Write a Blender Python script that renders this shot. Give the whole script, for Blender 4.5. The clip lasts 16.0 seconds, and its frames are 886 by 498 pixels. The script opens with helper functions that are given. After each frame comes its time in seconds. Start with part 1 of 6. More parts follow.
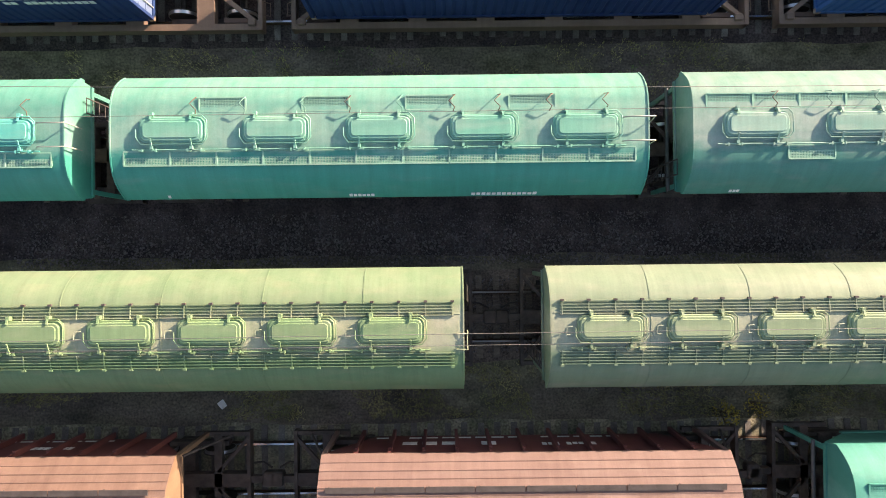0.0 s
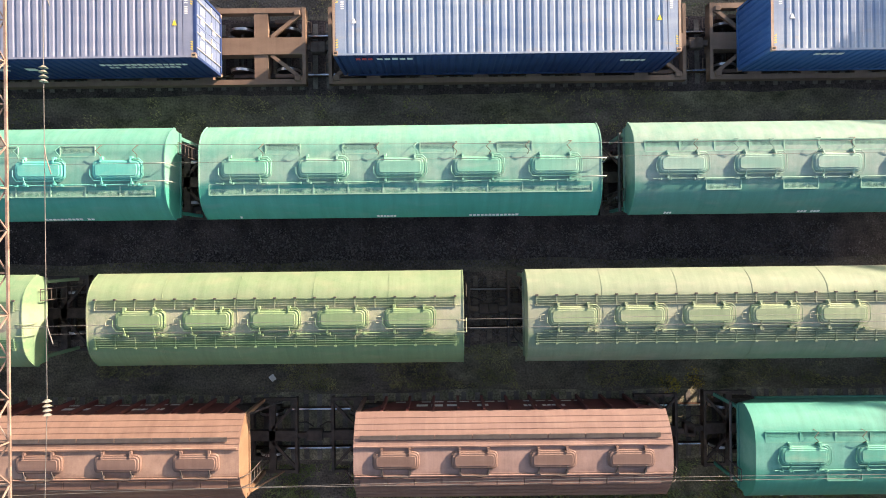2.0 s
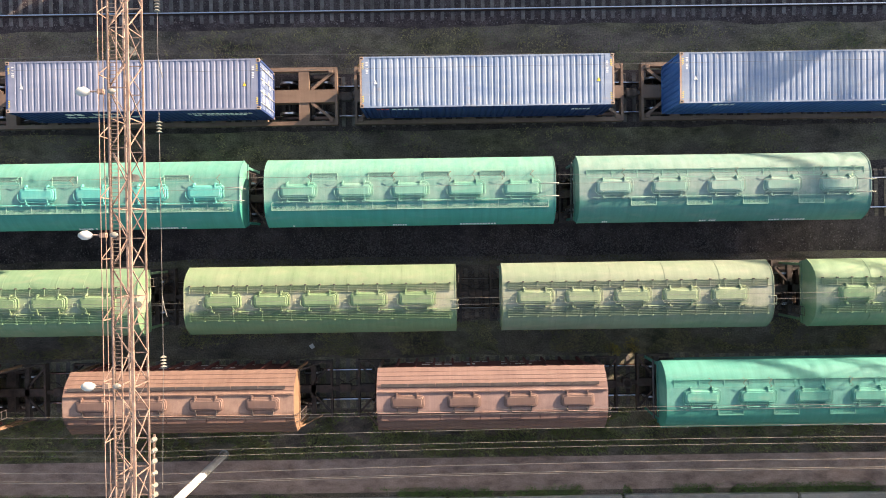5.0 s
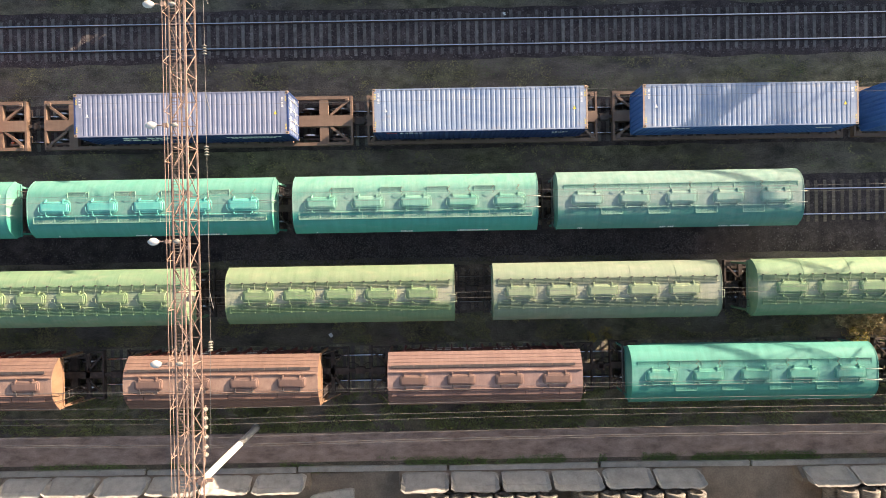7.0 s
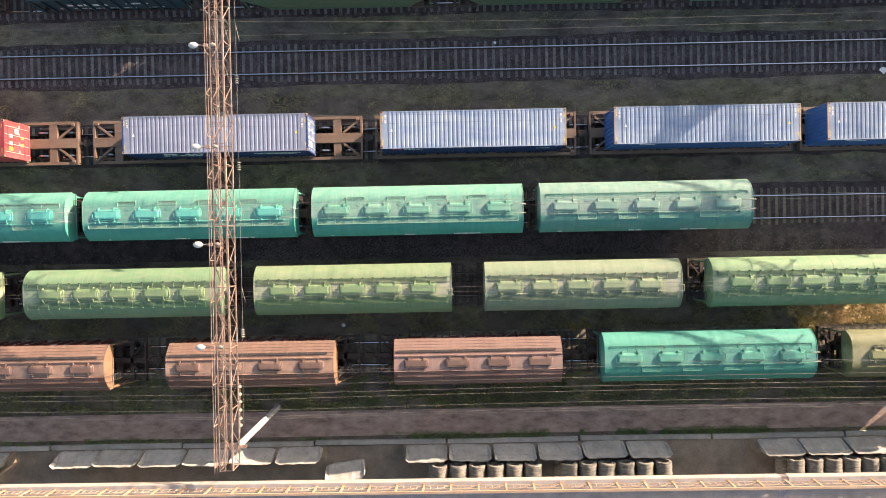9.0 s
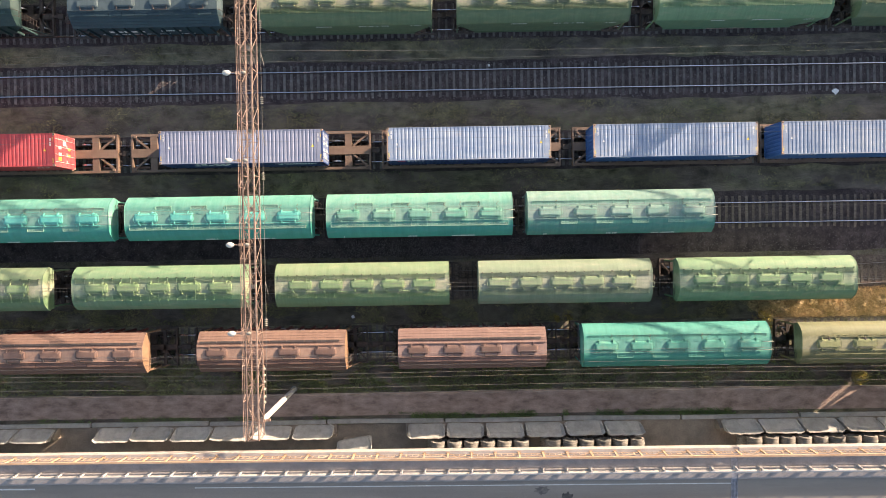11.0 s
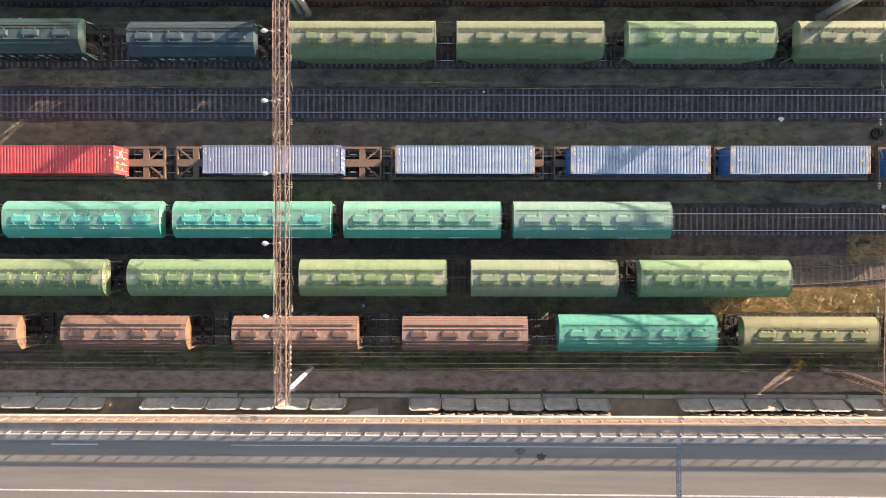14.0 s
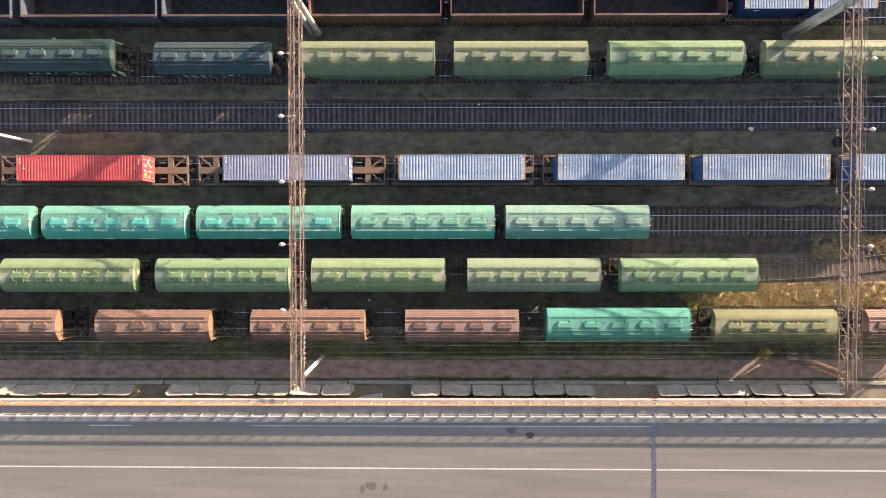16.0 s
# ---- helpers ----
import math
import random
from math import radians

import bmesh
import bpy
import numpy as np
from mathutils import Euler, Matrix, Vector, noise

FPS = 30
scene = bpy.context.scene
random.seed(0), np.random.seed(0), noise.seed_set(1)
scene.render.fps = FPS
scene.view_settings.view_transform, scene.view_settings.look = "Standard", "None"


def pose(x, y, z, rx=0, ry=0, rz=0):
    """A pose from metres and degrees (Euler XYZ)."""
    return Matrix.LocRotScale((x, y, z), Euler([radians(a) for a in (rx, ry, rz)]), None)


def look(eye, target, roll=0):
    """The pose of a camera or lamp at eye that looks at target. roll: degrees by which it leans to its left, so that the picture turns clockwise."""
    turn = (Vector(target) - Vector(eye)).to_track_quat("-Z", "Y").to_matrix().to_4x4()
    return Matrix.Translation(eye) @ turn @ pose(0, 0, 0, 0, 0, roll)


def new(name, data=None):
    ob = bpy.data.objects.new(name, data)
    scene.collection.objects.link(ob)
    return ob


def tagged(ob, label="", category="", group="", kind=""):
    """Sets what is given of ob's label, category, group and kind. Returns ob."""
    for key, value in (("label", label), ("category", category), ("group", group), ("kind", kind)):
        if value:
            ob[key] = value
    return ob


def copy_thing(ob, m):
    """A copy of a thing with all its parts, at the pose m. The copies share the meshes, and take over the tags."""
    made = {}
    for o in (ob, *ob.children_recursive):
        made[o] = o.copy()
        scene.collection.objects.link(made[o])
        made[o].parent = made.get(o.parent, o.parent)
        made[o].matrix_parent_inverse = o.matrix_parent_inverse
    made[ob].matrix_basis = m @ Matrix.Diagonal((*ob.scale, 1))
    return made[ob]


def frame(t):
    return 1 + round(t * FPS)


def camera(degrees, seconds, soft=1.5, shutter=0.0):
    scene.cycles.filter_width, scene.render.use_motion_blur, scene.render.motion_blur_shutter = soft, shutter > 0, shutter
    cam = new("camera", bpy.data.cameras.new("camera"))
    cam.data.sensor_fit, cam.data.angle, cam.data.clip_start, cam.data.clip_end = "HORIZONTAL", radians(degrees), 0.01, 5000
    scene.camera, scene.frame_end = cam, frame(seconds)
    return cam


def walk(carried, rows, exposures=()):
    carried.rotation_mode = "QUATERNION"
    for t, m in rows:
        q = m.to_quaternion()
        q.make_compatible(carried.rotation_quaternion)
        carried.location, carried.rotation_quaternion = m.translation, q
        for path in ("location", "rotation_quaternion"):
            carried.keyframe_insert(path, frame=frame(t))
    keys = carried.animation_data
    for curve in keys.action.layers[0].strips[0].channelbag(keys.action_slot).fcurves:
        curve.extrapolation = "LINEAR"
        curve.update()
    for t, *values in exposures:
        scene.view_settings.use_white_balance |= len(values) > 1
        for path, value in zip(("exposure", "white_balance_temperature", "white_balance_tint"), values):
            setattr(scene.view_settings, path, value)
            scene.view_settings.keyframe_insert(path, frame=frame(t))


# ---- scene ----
cam = camera(70.95, 16.0, soft=0.95)
# seconds, eye x y z, lean about x, y and z in degrees, looking straight down
ROWS = [
    (0.0, 0.000, 2.061, 20.432, 0.429, 0.057, -0.618),
    (0.5, -0.062, 2.148, 21.730, 0.344, 0.029, -0.630),
    (1.0, -0.120, 2.246, 23.081, 0.259, 0.017, -0.637),
    (1.5, -0.158, 2.341, 24.417, 0.159, 0.011, -0.648),
    (2.0, -0.176, 2.437, 25.781, 0.048, 0.018, -0.650),
    (2.5, -0.173, 2.501, 27.102, -0.082, 0.029, -0.658),
    (3.0, -0.157, 2.554, 28.448, -0.209, 0.037, -0.672),
    (3.5, -0.124, 2.571, 29.794, -0.329, 0.032, -0.707),
    (4.0, -0.084, 2.595, 31.176, -0.404, 0.014, -0.749),
    (6.5, -0.046, 2.855, 37.970, -0.503, 0.104, -0.930),
    (7.0, -0.015, 2.906, 39.367, -0.537, 0.125, -0.974),
    (7.5, 0.026, 2.956, 40.725, -0.588, 0.139, -1.006),
    (8.0, 0.067, 3.016, 42.122, -0.641, 0.159, -1.037),
    (8.5, 0.104, 3.080, 43.495, -0.686, 0.176, -1.084),
    (9.0, 0.143, 3.133, 44.880, -0.725, 0.184, -1.112),
    (11.5, 0.318, 3.355, 51.670, -0.862, 0.231, -0.869),
    (12.0, 0.347, 3.414, 53.043, -0.899, 0.232, -0.889),
    (12.5, 0.372, 3.490, 54.423, -0.952, 0.241, -0.631),
    (13.0, 0.406, 3.573, 55.808, -1.028, 0.239, -0.679),
    (13.5, 0.430, 3.669, 57.192, -1.114, 0.263, 0.094),
    (14.0, 0.468, 3.787, 58.573, -1.190, 0.268, 0.081),
    (14.5, 0.506, 3.905, 59.951, -1.286, 0.274, 0.047),
    (15.0, 0.545, 4.031, 61.321, -1.386, 0.270, 0.012),
    (15.5, 0.577, 4.159, 62.689, -1.489, 0.274, -0.020),
    (16.0, 0.608, 4.286, 64.059, -1.595, 0.272, -0.043),
]
walk(cam, [(t, pose(x, y, z, a, b, c)) for t, x, y, z, a, b, c in ROWS], [(0.0, 2.08, 7060, 15), (4.0, 2.07, 7130, 15), (9.0, 2.0, 7220, 15), (16.0, 1.95, 7210, 15)])

# ---- light ----
SUN_AZ, SUN_EL = math.atan2(0.82, 0.575), radians(13.2)
world = bpy.data.worlds.new("sky")
scene.world = world
world.use_nodes = True
wn = world.node_tree
sky = wn.nodes.new("ShaderNodeTexSky")
sky.sky_type, sky.sun_disc = "NISHITA", False
sky.sun_elevation, sky.sun_rotation = SUN_EL, SUN_AZ
sky.air_density, sky.dust_density, sky.ozone_density = 1.0, 1.6, 1.0
wn.nodes["Background"].inputs[1].default_value = 0.098
wn.links.new(sky.outputs[0], wn.nodes["Background"].inputs[0])
sun = new("sun", bpy.data.lights.new("sun", "SUN"))
sun.data.energy, sun.data.angle, sun.data.color = 3.9, radians(0.55), (1.0, 0.83, 0.665)
sun.matrix_world = look((0, 0, 80), (-0.82 * math.cos(SUN_EL), -0.575 * math.cos(SUN_EL), 80 - math.sin(SUN_EL)))
scene.view_settings.exposure = 2.0


# ---- materials ----
def mat_of(name, stops, scale=1.0, rough=0.6, metal=0.0, bump=0.0, bump_scale=40.0, stretch=(1, 1, 1), fine=None, vary=0.0, spot=None, spot_at=0.62, detail=6.0, crest=None, north=0.3, streak=0.0):
    """Noise between the colour stops, an optional second stain colour, fine speckle and relief."""
    m = bpy.data.materials.new(name)
    m.use_nodes = True
    t = m.node_tree
    N, L = t.nodes, t.links
    b = N["Principled BSDF"]
    b.inputs["Roughness"].default_value, b.inputs["Metallic"].default_value = rough, metal
    b.inputs["Specular IOR Level"].default_value = 0.3
    mp = N.new("ShaderNodeMapping")
    mp.inputs["Scale"].default_value = stretch
    geo = N.new("ShaderNodeNewGeometry")
    L.new(geo.outputs["Position"], mp.inputs["Vector"])
    nz = N.new("ShaderNodeTexNoise")
    nz.inputs["Scale"].default_value, nz.inputs["Detail"].default_value, nz.inputs["Roughness"].default_value = scale, detail, 0.62
    L.new(mp.outputs[0], nz.inputs["Vector"])
    rp = N.new("ShaderNodeValToRGB")
    e = rp.color_ramp.elements
    e[0].position, e[1].position = 0.32, 0.68
    e[0].color, e[1].color = (*stops[0], 1), (*stops[-1], 1)
    if len(stops) == 3:
        q = e.new(0.5)
        q.color = (*stops[1], 1)
    L.new(nz.outputs["Fac"], rp.inputs[0])
    out = rp.outputs[0]
    if spot:
        n2 = N.new("ShaderNodeTexNoise")
        n2.inputs["Scale"].default_value, n2.inputs["Detail"].default_value = scale * 2.7, 8
        L.new(mp.outputs[0], n2.inputs["Vector"])
        r2 = N.new("ShaderNodeValToRGB")
        r2.color_ramp.elements[0].position, r2.color_ramp.elements[1].position = spot_at, spot_at + 0.34
        L.new(n2.outputs["Fac"], r2.inputs[0])
        mx = N.new("ShaderNodeMixRGB")
        mx.inputs[2].default_value = (*spot, 1)
        L.new(r2.outputs[0], mx.inputs[0])
        L.new(out, mx.inputs[1])
        out = mx.outputs[0]
    # Dust on the crown, with the lit top and shaded south flank coloured in.
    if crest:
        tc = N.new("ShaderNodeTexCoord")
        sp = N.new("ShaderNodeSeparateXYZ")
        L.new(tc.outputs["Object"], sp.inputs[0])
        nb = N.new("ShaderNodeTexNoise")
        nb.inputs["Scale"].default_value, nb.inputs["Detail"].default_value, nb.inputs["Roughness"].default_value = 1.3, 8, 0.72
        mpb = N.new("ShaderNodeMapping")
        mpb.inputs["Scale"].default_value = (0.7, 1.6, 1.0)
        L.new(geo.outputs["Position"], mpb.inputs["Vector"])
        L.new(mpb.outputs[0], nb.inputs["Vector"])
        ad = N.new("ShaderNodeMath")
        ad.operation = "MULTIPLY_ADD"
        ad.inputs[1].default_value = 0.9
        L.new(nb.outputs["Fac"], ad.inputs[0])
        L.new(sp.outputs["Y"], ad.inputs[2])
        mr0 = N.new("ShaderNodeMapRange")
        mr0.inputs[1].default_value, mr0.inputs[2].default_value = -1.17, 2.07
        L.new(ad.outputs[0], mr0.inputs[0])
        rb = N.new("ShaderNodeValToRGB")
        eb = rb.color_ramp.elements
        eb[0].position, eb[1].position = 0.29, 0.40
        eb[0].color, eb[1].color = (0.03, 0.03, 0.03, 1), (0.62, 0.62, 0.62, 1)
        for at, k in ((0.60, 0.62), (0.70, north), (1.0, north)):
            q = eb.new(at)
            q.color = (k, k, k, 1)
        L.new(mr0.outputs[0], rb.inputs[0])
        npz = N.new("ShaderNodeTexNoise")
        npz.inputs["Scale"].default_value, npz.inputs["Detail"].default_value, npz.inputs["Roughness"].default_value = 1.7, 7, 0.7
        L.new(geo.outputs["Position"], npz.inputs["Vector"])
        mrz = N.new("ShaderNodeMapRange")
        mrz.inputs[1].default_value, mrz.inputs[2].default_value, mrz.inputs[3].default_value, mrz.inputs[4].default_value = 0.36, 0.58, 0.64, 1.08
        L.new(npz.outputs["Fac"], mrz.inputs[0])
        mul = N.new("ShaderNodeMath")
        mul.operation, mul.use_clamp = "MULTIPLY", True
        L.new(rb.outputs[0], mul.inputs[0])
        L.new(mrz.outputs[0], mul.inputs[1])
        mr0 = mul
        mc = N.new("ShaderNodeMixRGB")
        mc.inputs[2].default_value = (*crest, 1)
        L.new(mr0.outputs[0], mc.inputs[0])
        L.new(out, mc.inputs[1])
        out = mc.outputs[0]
    if streak:
        ms = N.new("ShaderNodeMapping")
        ms.inputs["Scale"].default_value = (5.5, 0.35, 0.6)
        L.new(geo.outputs["Position"], ms.inputs["Vector"])
        ns = N.new("ShaderNodeTexNoise")
        ns.inputs["Scale"].default_value, ns.inputs["Detail"].default_value, ns.inputs["Roughness"].default_value = 1.0, 6, 0.7
        L.new(ms.outputs[0], ns.inputs["Vector"])
        mr = N.new("ShaderNodeMapRange")
        mr.inputs[1].default_value, mr.inputs[2].default_value = 0.32, 0.68
        mr.inputs[3].default_value, mr.inputs[4].default_value = 1 - streak, 1 + streak
        L.new(ns.outputs["Fac"], mr.inputs[0])
        hs = N.new("ShaderNodeHueSaturation")
        L.new(mr.outputs[0], hs.inputs["Value"])
        L.new(out, hs.inputs["Color"])
        out = hs.outputs[0]
    if fine:
        n3 = N.new("ShaderNodeTexNoise")
        n3.inputs["Scale"].default_value, n3.inputs["Detail"].default_value = fine[0], 4
        L.new(geo.outputs["Position"], n3.inputs["Vector"])
        mr = N.new("ShaderNodeMapRange")
        mr.inputs[1].default_value, mr.inputs[2].default_value = 0.3, 0.7
        mr.inputs[3].default_value, mr.inputs[4].default_value = 1 - fine[1], 1 + fine[1]
        L.new(n3.outputs["Fac"], mr.inputs[0])
        hs = N.new("ShaderNodeHueSaturation")
        L.new(mr.outputs[0], hs.inputs["Value"])
        L.new(out, hs.inputs["Color"])
        out = hs.outputs[0]
    if vary:
        oi = N.new("ShaderNodeObjectInfo")
        mr = N.new("ShaderNodeMapRange")
        mr.inputs[3].default_value, mr.inputs[4].default_value = 1 - vary, 1 + vary
        L.new(oi.outputs["Random"], mr.inputs[0])
        hs = N.new("ShaderNodeHueSaturation")
        L.new(mr.outputs[0], hs.inputs["Value"])
        L.new(out, hs.inputs["Color"])
        out = hs.outputs[0]
    L.new(out, b.inputs["Base Color"])
    if bump:
        n4 = N.new("ShaderNodeTexNoise")
        n4.inputs["Scale"].default_value, n4.inputs["Detail"].default_value = bump_scale, 5
        L.new(geo.outputs["Position"], n4.inputs["Vector"])
        bp = N.new("ShaderNodeBump")
        bp.inputs["Strength"].default_value, bp.inputs["Distance"].default_value = 0.6, bump
        L.new(n4.outputs["Fac"], bp.inputs["Height"])
        L.new(bp.outputs[0], b.inputs["Normal"])
    return m


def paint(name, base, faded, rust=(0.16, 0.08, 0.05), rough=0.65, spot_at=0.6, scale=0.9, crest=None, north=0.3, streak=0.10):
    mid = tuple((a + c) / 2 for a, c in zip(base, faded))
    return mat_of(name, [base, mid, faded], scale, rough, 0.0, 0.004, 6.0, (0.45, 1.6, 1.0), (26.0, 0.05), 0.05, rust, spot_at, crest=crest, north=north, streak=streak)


# crest and north mix roof dust with painted sun on crown and flank
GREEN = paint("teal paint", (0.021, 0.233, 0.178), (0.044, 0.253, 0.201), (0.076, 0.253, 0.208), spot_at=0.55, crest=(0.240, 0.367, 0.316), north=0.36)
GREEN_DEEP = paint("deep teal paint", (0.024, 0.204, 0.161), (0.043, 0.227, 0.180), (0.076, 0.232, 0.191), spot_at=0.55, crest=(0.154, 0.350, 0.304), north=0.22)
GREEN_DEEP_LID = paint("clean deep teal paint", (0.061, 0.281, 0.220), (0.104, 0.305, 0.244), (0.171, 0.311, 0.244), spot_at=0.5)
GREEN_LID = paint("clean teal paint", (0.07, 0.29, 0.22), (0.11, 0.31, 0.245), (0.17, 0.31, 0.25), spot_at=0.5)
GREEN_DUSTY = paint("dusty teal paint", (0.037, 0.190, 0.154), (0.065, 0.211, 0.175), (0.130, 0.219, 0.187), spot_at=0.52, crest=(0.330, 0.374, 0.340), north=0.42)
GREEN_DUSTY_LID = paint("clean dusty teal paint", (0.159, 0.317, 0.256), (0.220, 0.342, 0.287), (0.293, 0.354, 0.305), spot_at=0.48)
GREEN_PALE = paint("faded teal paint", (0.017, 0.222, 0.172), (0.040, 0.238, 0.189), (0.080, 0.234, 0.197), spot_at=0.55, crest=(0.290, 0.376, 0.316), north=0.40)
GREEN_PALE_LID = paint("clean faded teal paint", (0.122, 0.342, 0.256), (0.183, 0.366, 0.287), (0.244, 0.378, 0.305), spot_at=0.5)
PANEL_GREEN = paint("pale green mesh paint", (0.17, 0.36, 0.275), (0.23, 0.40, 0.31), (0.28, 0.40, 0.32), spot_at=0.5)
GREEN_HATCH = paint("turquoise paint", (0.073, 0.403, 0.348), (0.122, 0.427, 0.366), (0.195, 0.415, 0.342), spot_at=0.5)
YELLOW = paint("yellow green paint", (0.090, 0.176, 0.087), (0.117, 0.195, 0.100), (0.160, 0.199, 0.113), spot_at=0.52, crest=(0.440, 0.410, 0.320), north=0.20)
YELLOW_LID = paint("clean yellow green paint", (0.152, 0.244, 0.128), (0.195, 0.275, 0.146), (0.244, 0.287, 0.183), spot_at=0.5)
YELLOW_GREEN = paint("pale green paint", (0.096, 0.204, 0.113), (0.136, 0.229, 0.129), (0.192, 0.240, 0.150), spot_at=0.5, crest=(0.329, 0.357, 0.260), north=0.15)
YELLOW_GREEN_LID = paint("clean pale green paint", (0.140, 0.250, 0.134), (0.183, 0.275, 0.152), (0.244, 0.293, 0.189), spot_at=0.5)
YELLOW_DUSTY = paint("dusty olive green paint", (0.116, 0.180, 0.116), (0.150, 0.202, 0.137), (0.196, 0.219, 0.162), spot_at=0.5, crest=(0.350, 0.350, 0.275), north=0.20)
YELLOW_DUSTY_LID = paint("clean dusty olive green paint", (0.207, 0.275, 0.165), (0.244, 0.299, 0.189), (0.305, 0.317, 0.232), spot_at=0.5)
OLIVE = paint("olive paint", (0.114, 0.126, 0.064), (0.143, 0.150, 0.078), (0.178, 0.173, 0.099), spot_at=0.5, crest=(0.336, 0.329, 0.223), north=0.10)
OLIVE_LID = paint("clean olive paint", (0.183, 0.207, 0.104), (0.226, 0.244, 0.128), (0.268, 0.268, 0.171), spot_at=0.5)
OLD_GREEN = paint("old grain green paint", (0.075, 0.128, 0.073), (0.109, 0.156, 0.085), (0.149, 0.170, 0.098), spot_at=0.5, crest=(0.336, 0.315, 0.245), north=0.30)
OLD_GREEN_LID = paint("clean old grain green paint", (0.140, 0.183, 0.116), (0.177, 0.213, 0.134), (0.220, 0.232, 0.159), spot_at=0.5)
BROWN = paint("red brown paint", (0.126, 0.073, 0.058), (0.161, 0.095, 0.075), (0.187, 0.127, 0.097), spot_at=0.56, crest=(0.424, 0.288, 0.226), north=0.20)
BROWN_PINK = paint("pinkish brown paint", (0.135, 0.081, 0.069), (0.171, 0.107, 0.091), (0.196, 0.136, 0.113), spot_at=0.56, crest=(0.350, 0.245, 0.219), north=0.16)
BROWN_LID = paint("plain red brown paint", (0.145, 0.092, 0.078), (0.18, 0.118, 0.1), (0.21, 0.145, 0.12), spot_at=0.56)
BROWN_END = paint("ochre dusty paint", (0.19, 0.115, 0.072), (0.26, 0.165, 0.105))
DARK_RED = paint("dark maroon paint", (0.11, 0.034, 0.034), (0.155, 0.055, 0.05))
RUST = paint("rusted wire", (0.10, 0.07, 0.055), (0.15, 0.11, 0.085))
STEEL_GREY = mat_of("dull grey steel", [(0.075, 0.078, 0.08), (0.13, 0.13, 0.13)], 3.0, 0.6, 0.2)
# for dark steel fittings, and for shade painted on boards, brackets and clips
DARK_SLOT = mat_of("grimy dark brown steel and slot shade", [(0.056, 0.046, 0.043), (0.102, 0.086, 0.082)], 3.0, 0.8)
# dark wagon paints, with the shade over their row mixed into the colour
TEAL_DARK = paint("shaded dark blue green paint", (0.014, 0.040, 0.041), (0.025, 0.058, 0.056), (0.045, 0.072, 0.068), crest=(0.084, 0.119, 0.116), north=0.11)
BLUE_DARK = paint("shaded dark grey blue paint", (0.016, 0.038, 0.050), (0.030, 0.057, 0.068), (0.054, 0.077, 0.081), crest=(0.095, 0.129, 0.142), north=0.12)
CON_ROOF = paint("faded blue roof paint", (0.185, 0.21, 0.295), (0.245, 0.27, 0.36), (0.3, 0.295, 0.32), spot_at=0.62)
CON_ROOF_PALE = paint("worn pale blue roof paint", (0.165, 0.225, 0.335), (0.265, 0.32, 0.405), (0.33, 0.29, 0.25), spot_at=0.6)
CON_SIDE = paint("dark blue container paint", (0.014, 0.034, 0.115), (0.023, 0.052, 0.15), (0.08, 0.09, 0.125), spot_at=0.7)
CON_BLUE = paint("mid blue container paint", (0.03, 0.10, 0.27), (0.05, 0.14, 0.33), (0.12, 0.13, 0.18), spot_at=0.7)
CON_DOOR = paint("grey blue door paint", (0.10, 0.145, 0.255), (0.15, 0.195, 0.31), (0.22, 0.235, 0.28))
CON_RED = paint("red container paint", (0.42, 0.055, 0.065), (0.46, 0.085, 0.09), (0.4, 0.12, 0.1), spot_at=0.66)
CON_CAST = paint("rusty corner steel", (0.30, 0.20, 0.14), (0.42, 0.32, 0.25))
FLAT = paint("brown flat wagon paint", (0.135, 0.09, 0.068), (0.2, 0.137, 0.102), (0.09, 0.062, 0.05), spot_at=0.62)
UNDER = mat_of("grimy black steel", [(0.047, 0.038, 0.034), (0.114, 0.092, 0.082)], 3.0, 0.75, 0.2, 0.003, 30, vary=0.1)
WHEEL = mat_of("worn wheel steel", [(0.05, 0.045, 0.04), (0.11, 0.10, 0.09)], 6.0, 0.5, 0.6)
TREAD = mat_of("bright wheel tread steel", [(0.45, 0.46, 0.48), (0.6, 0.6, 0.62)], 8.0, 0.3, 0.9)
RAIL_TOP = mat_of("polished rail steel", [(0.56, 0.56, 0.58), (0.72, 0.72, 0.74)], 6.0, 0.25, 0.9, stretch=(0.1, 1, 1))
RAIL_DULL = mat_of("worn brown rail top", [(0.2, 0.175, 0.155), (0.3, 0.27, 0.24)], 6.0, 0.4, 0.7, stretch=(0.1, 1, 1))
RAIL_SIDE = mat_of("rusty rail steel", [(0.055, 0.035, 0.026), (0.10, 0.06, 0.042)], 4.0, 0.8)
SLEEPER = mat_of("weathered concrete sleeper", [(0.095, 0.086, 0.081), (0.205, 0.189, 0.175)], 2.5, 0.9, 0, 0.004, 60, fine=(40, 0.25), vary=0.2)
SLEEPER_WOOD = mat_of("weathered timber sleeper", [(0.102, 0.081, 0.066), (0.233, 0.188, 0.148)], 2.5, 0.9, 0, 0.004, 60, (1, 6, 1), (40, 0.25), 0.2)
GALV = mat_of("pale wire loop steel", [(0.26, 0.28, 0.25), (0.36, 0.37, 0.33)], 5.0, 0.5, 0.4)
GANTRY = mat_of("rusty pink lattice steel", [(0.155, 0.105, 0.085), (0.24, 0.17, 0.14), (0.32, 0.25, 0.215)], 2.2, 0.75, 0.1, fine=(30, 0.2))
CONCRETE = mat_of("grey concrete", [(0.326, 0.317, 0.293), (0.469, 0.452, 0.425)], 1.6, 0.9, 0, 0.006, 30, fine=(22, 0.14), spot=(0.185, 0.180, 0.163), spot_at=0.62, vary=0.1)
WHITE_POLE = mat_of("whitewashed concrete pole", [(0.58, 0.55, 0.50), (0.72, 0.70, 0.66)], 2.0, 0.85, 0, 0.003, 30)
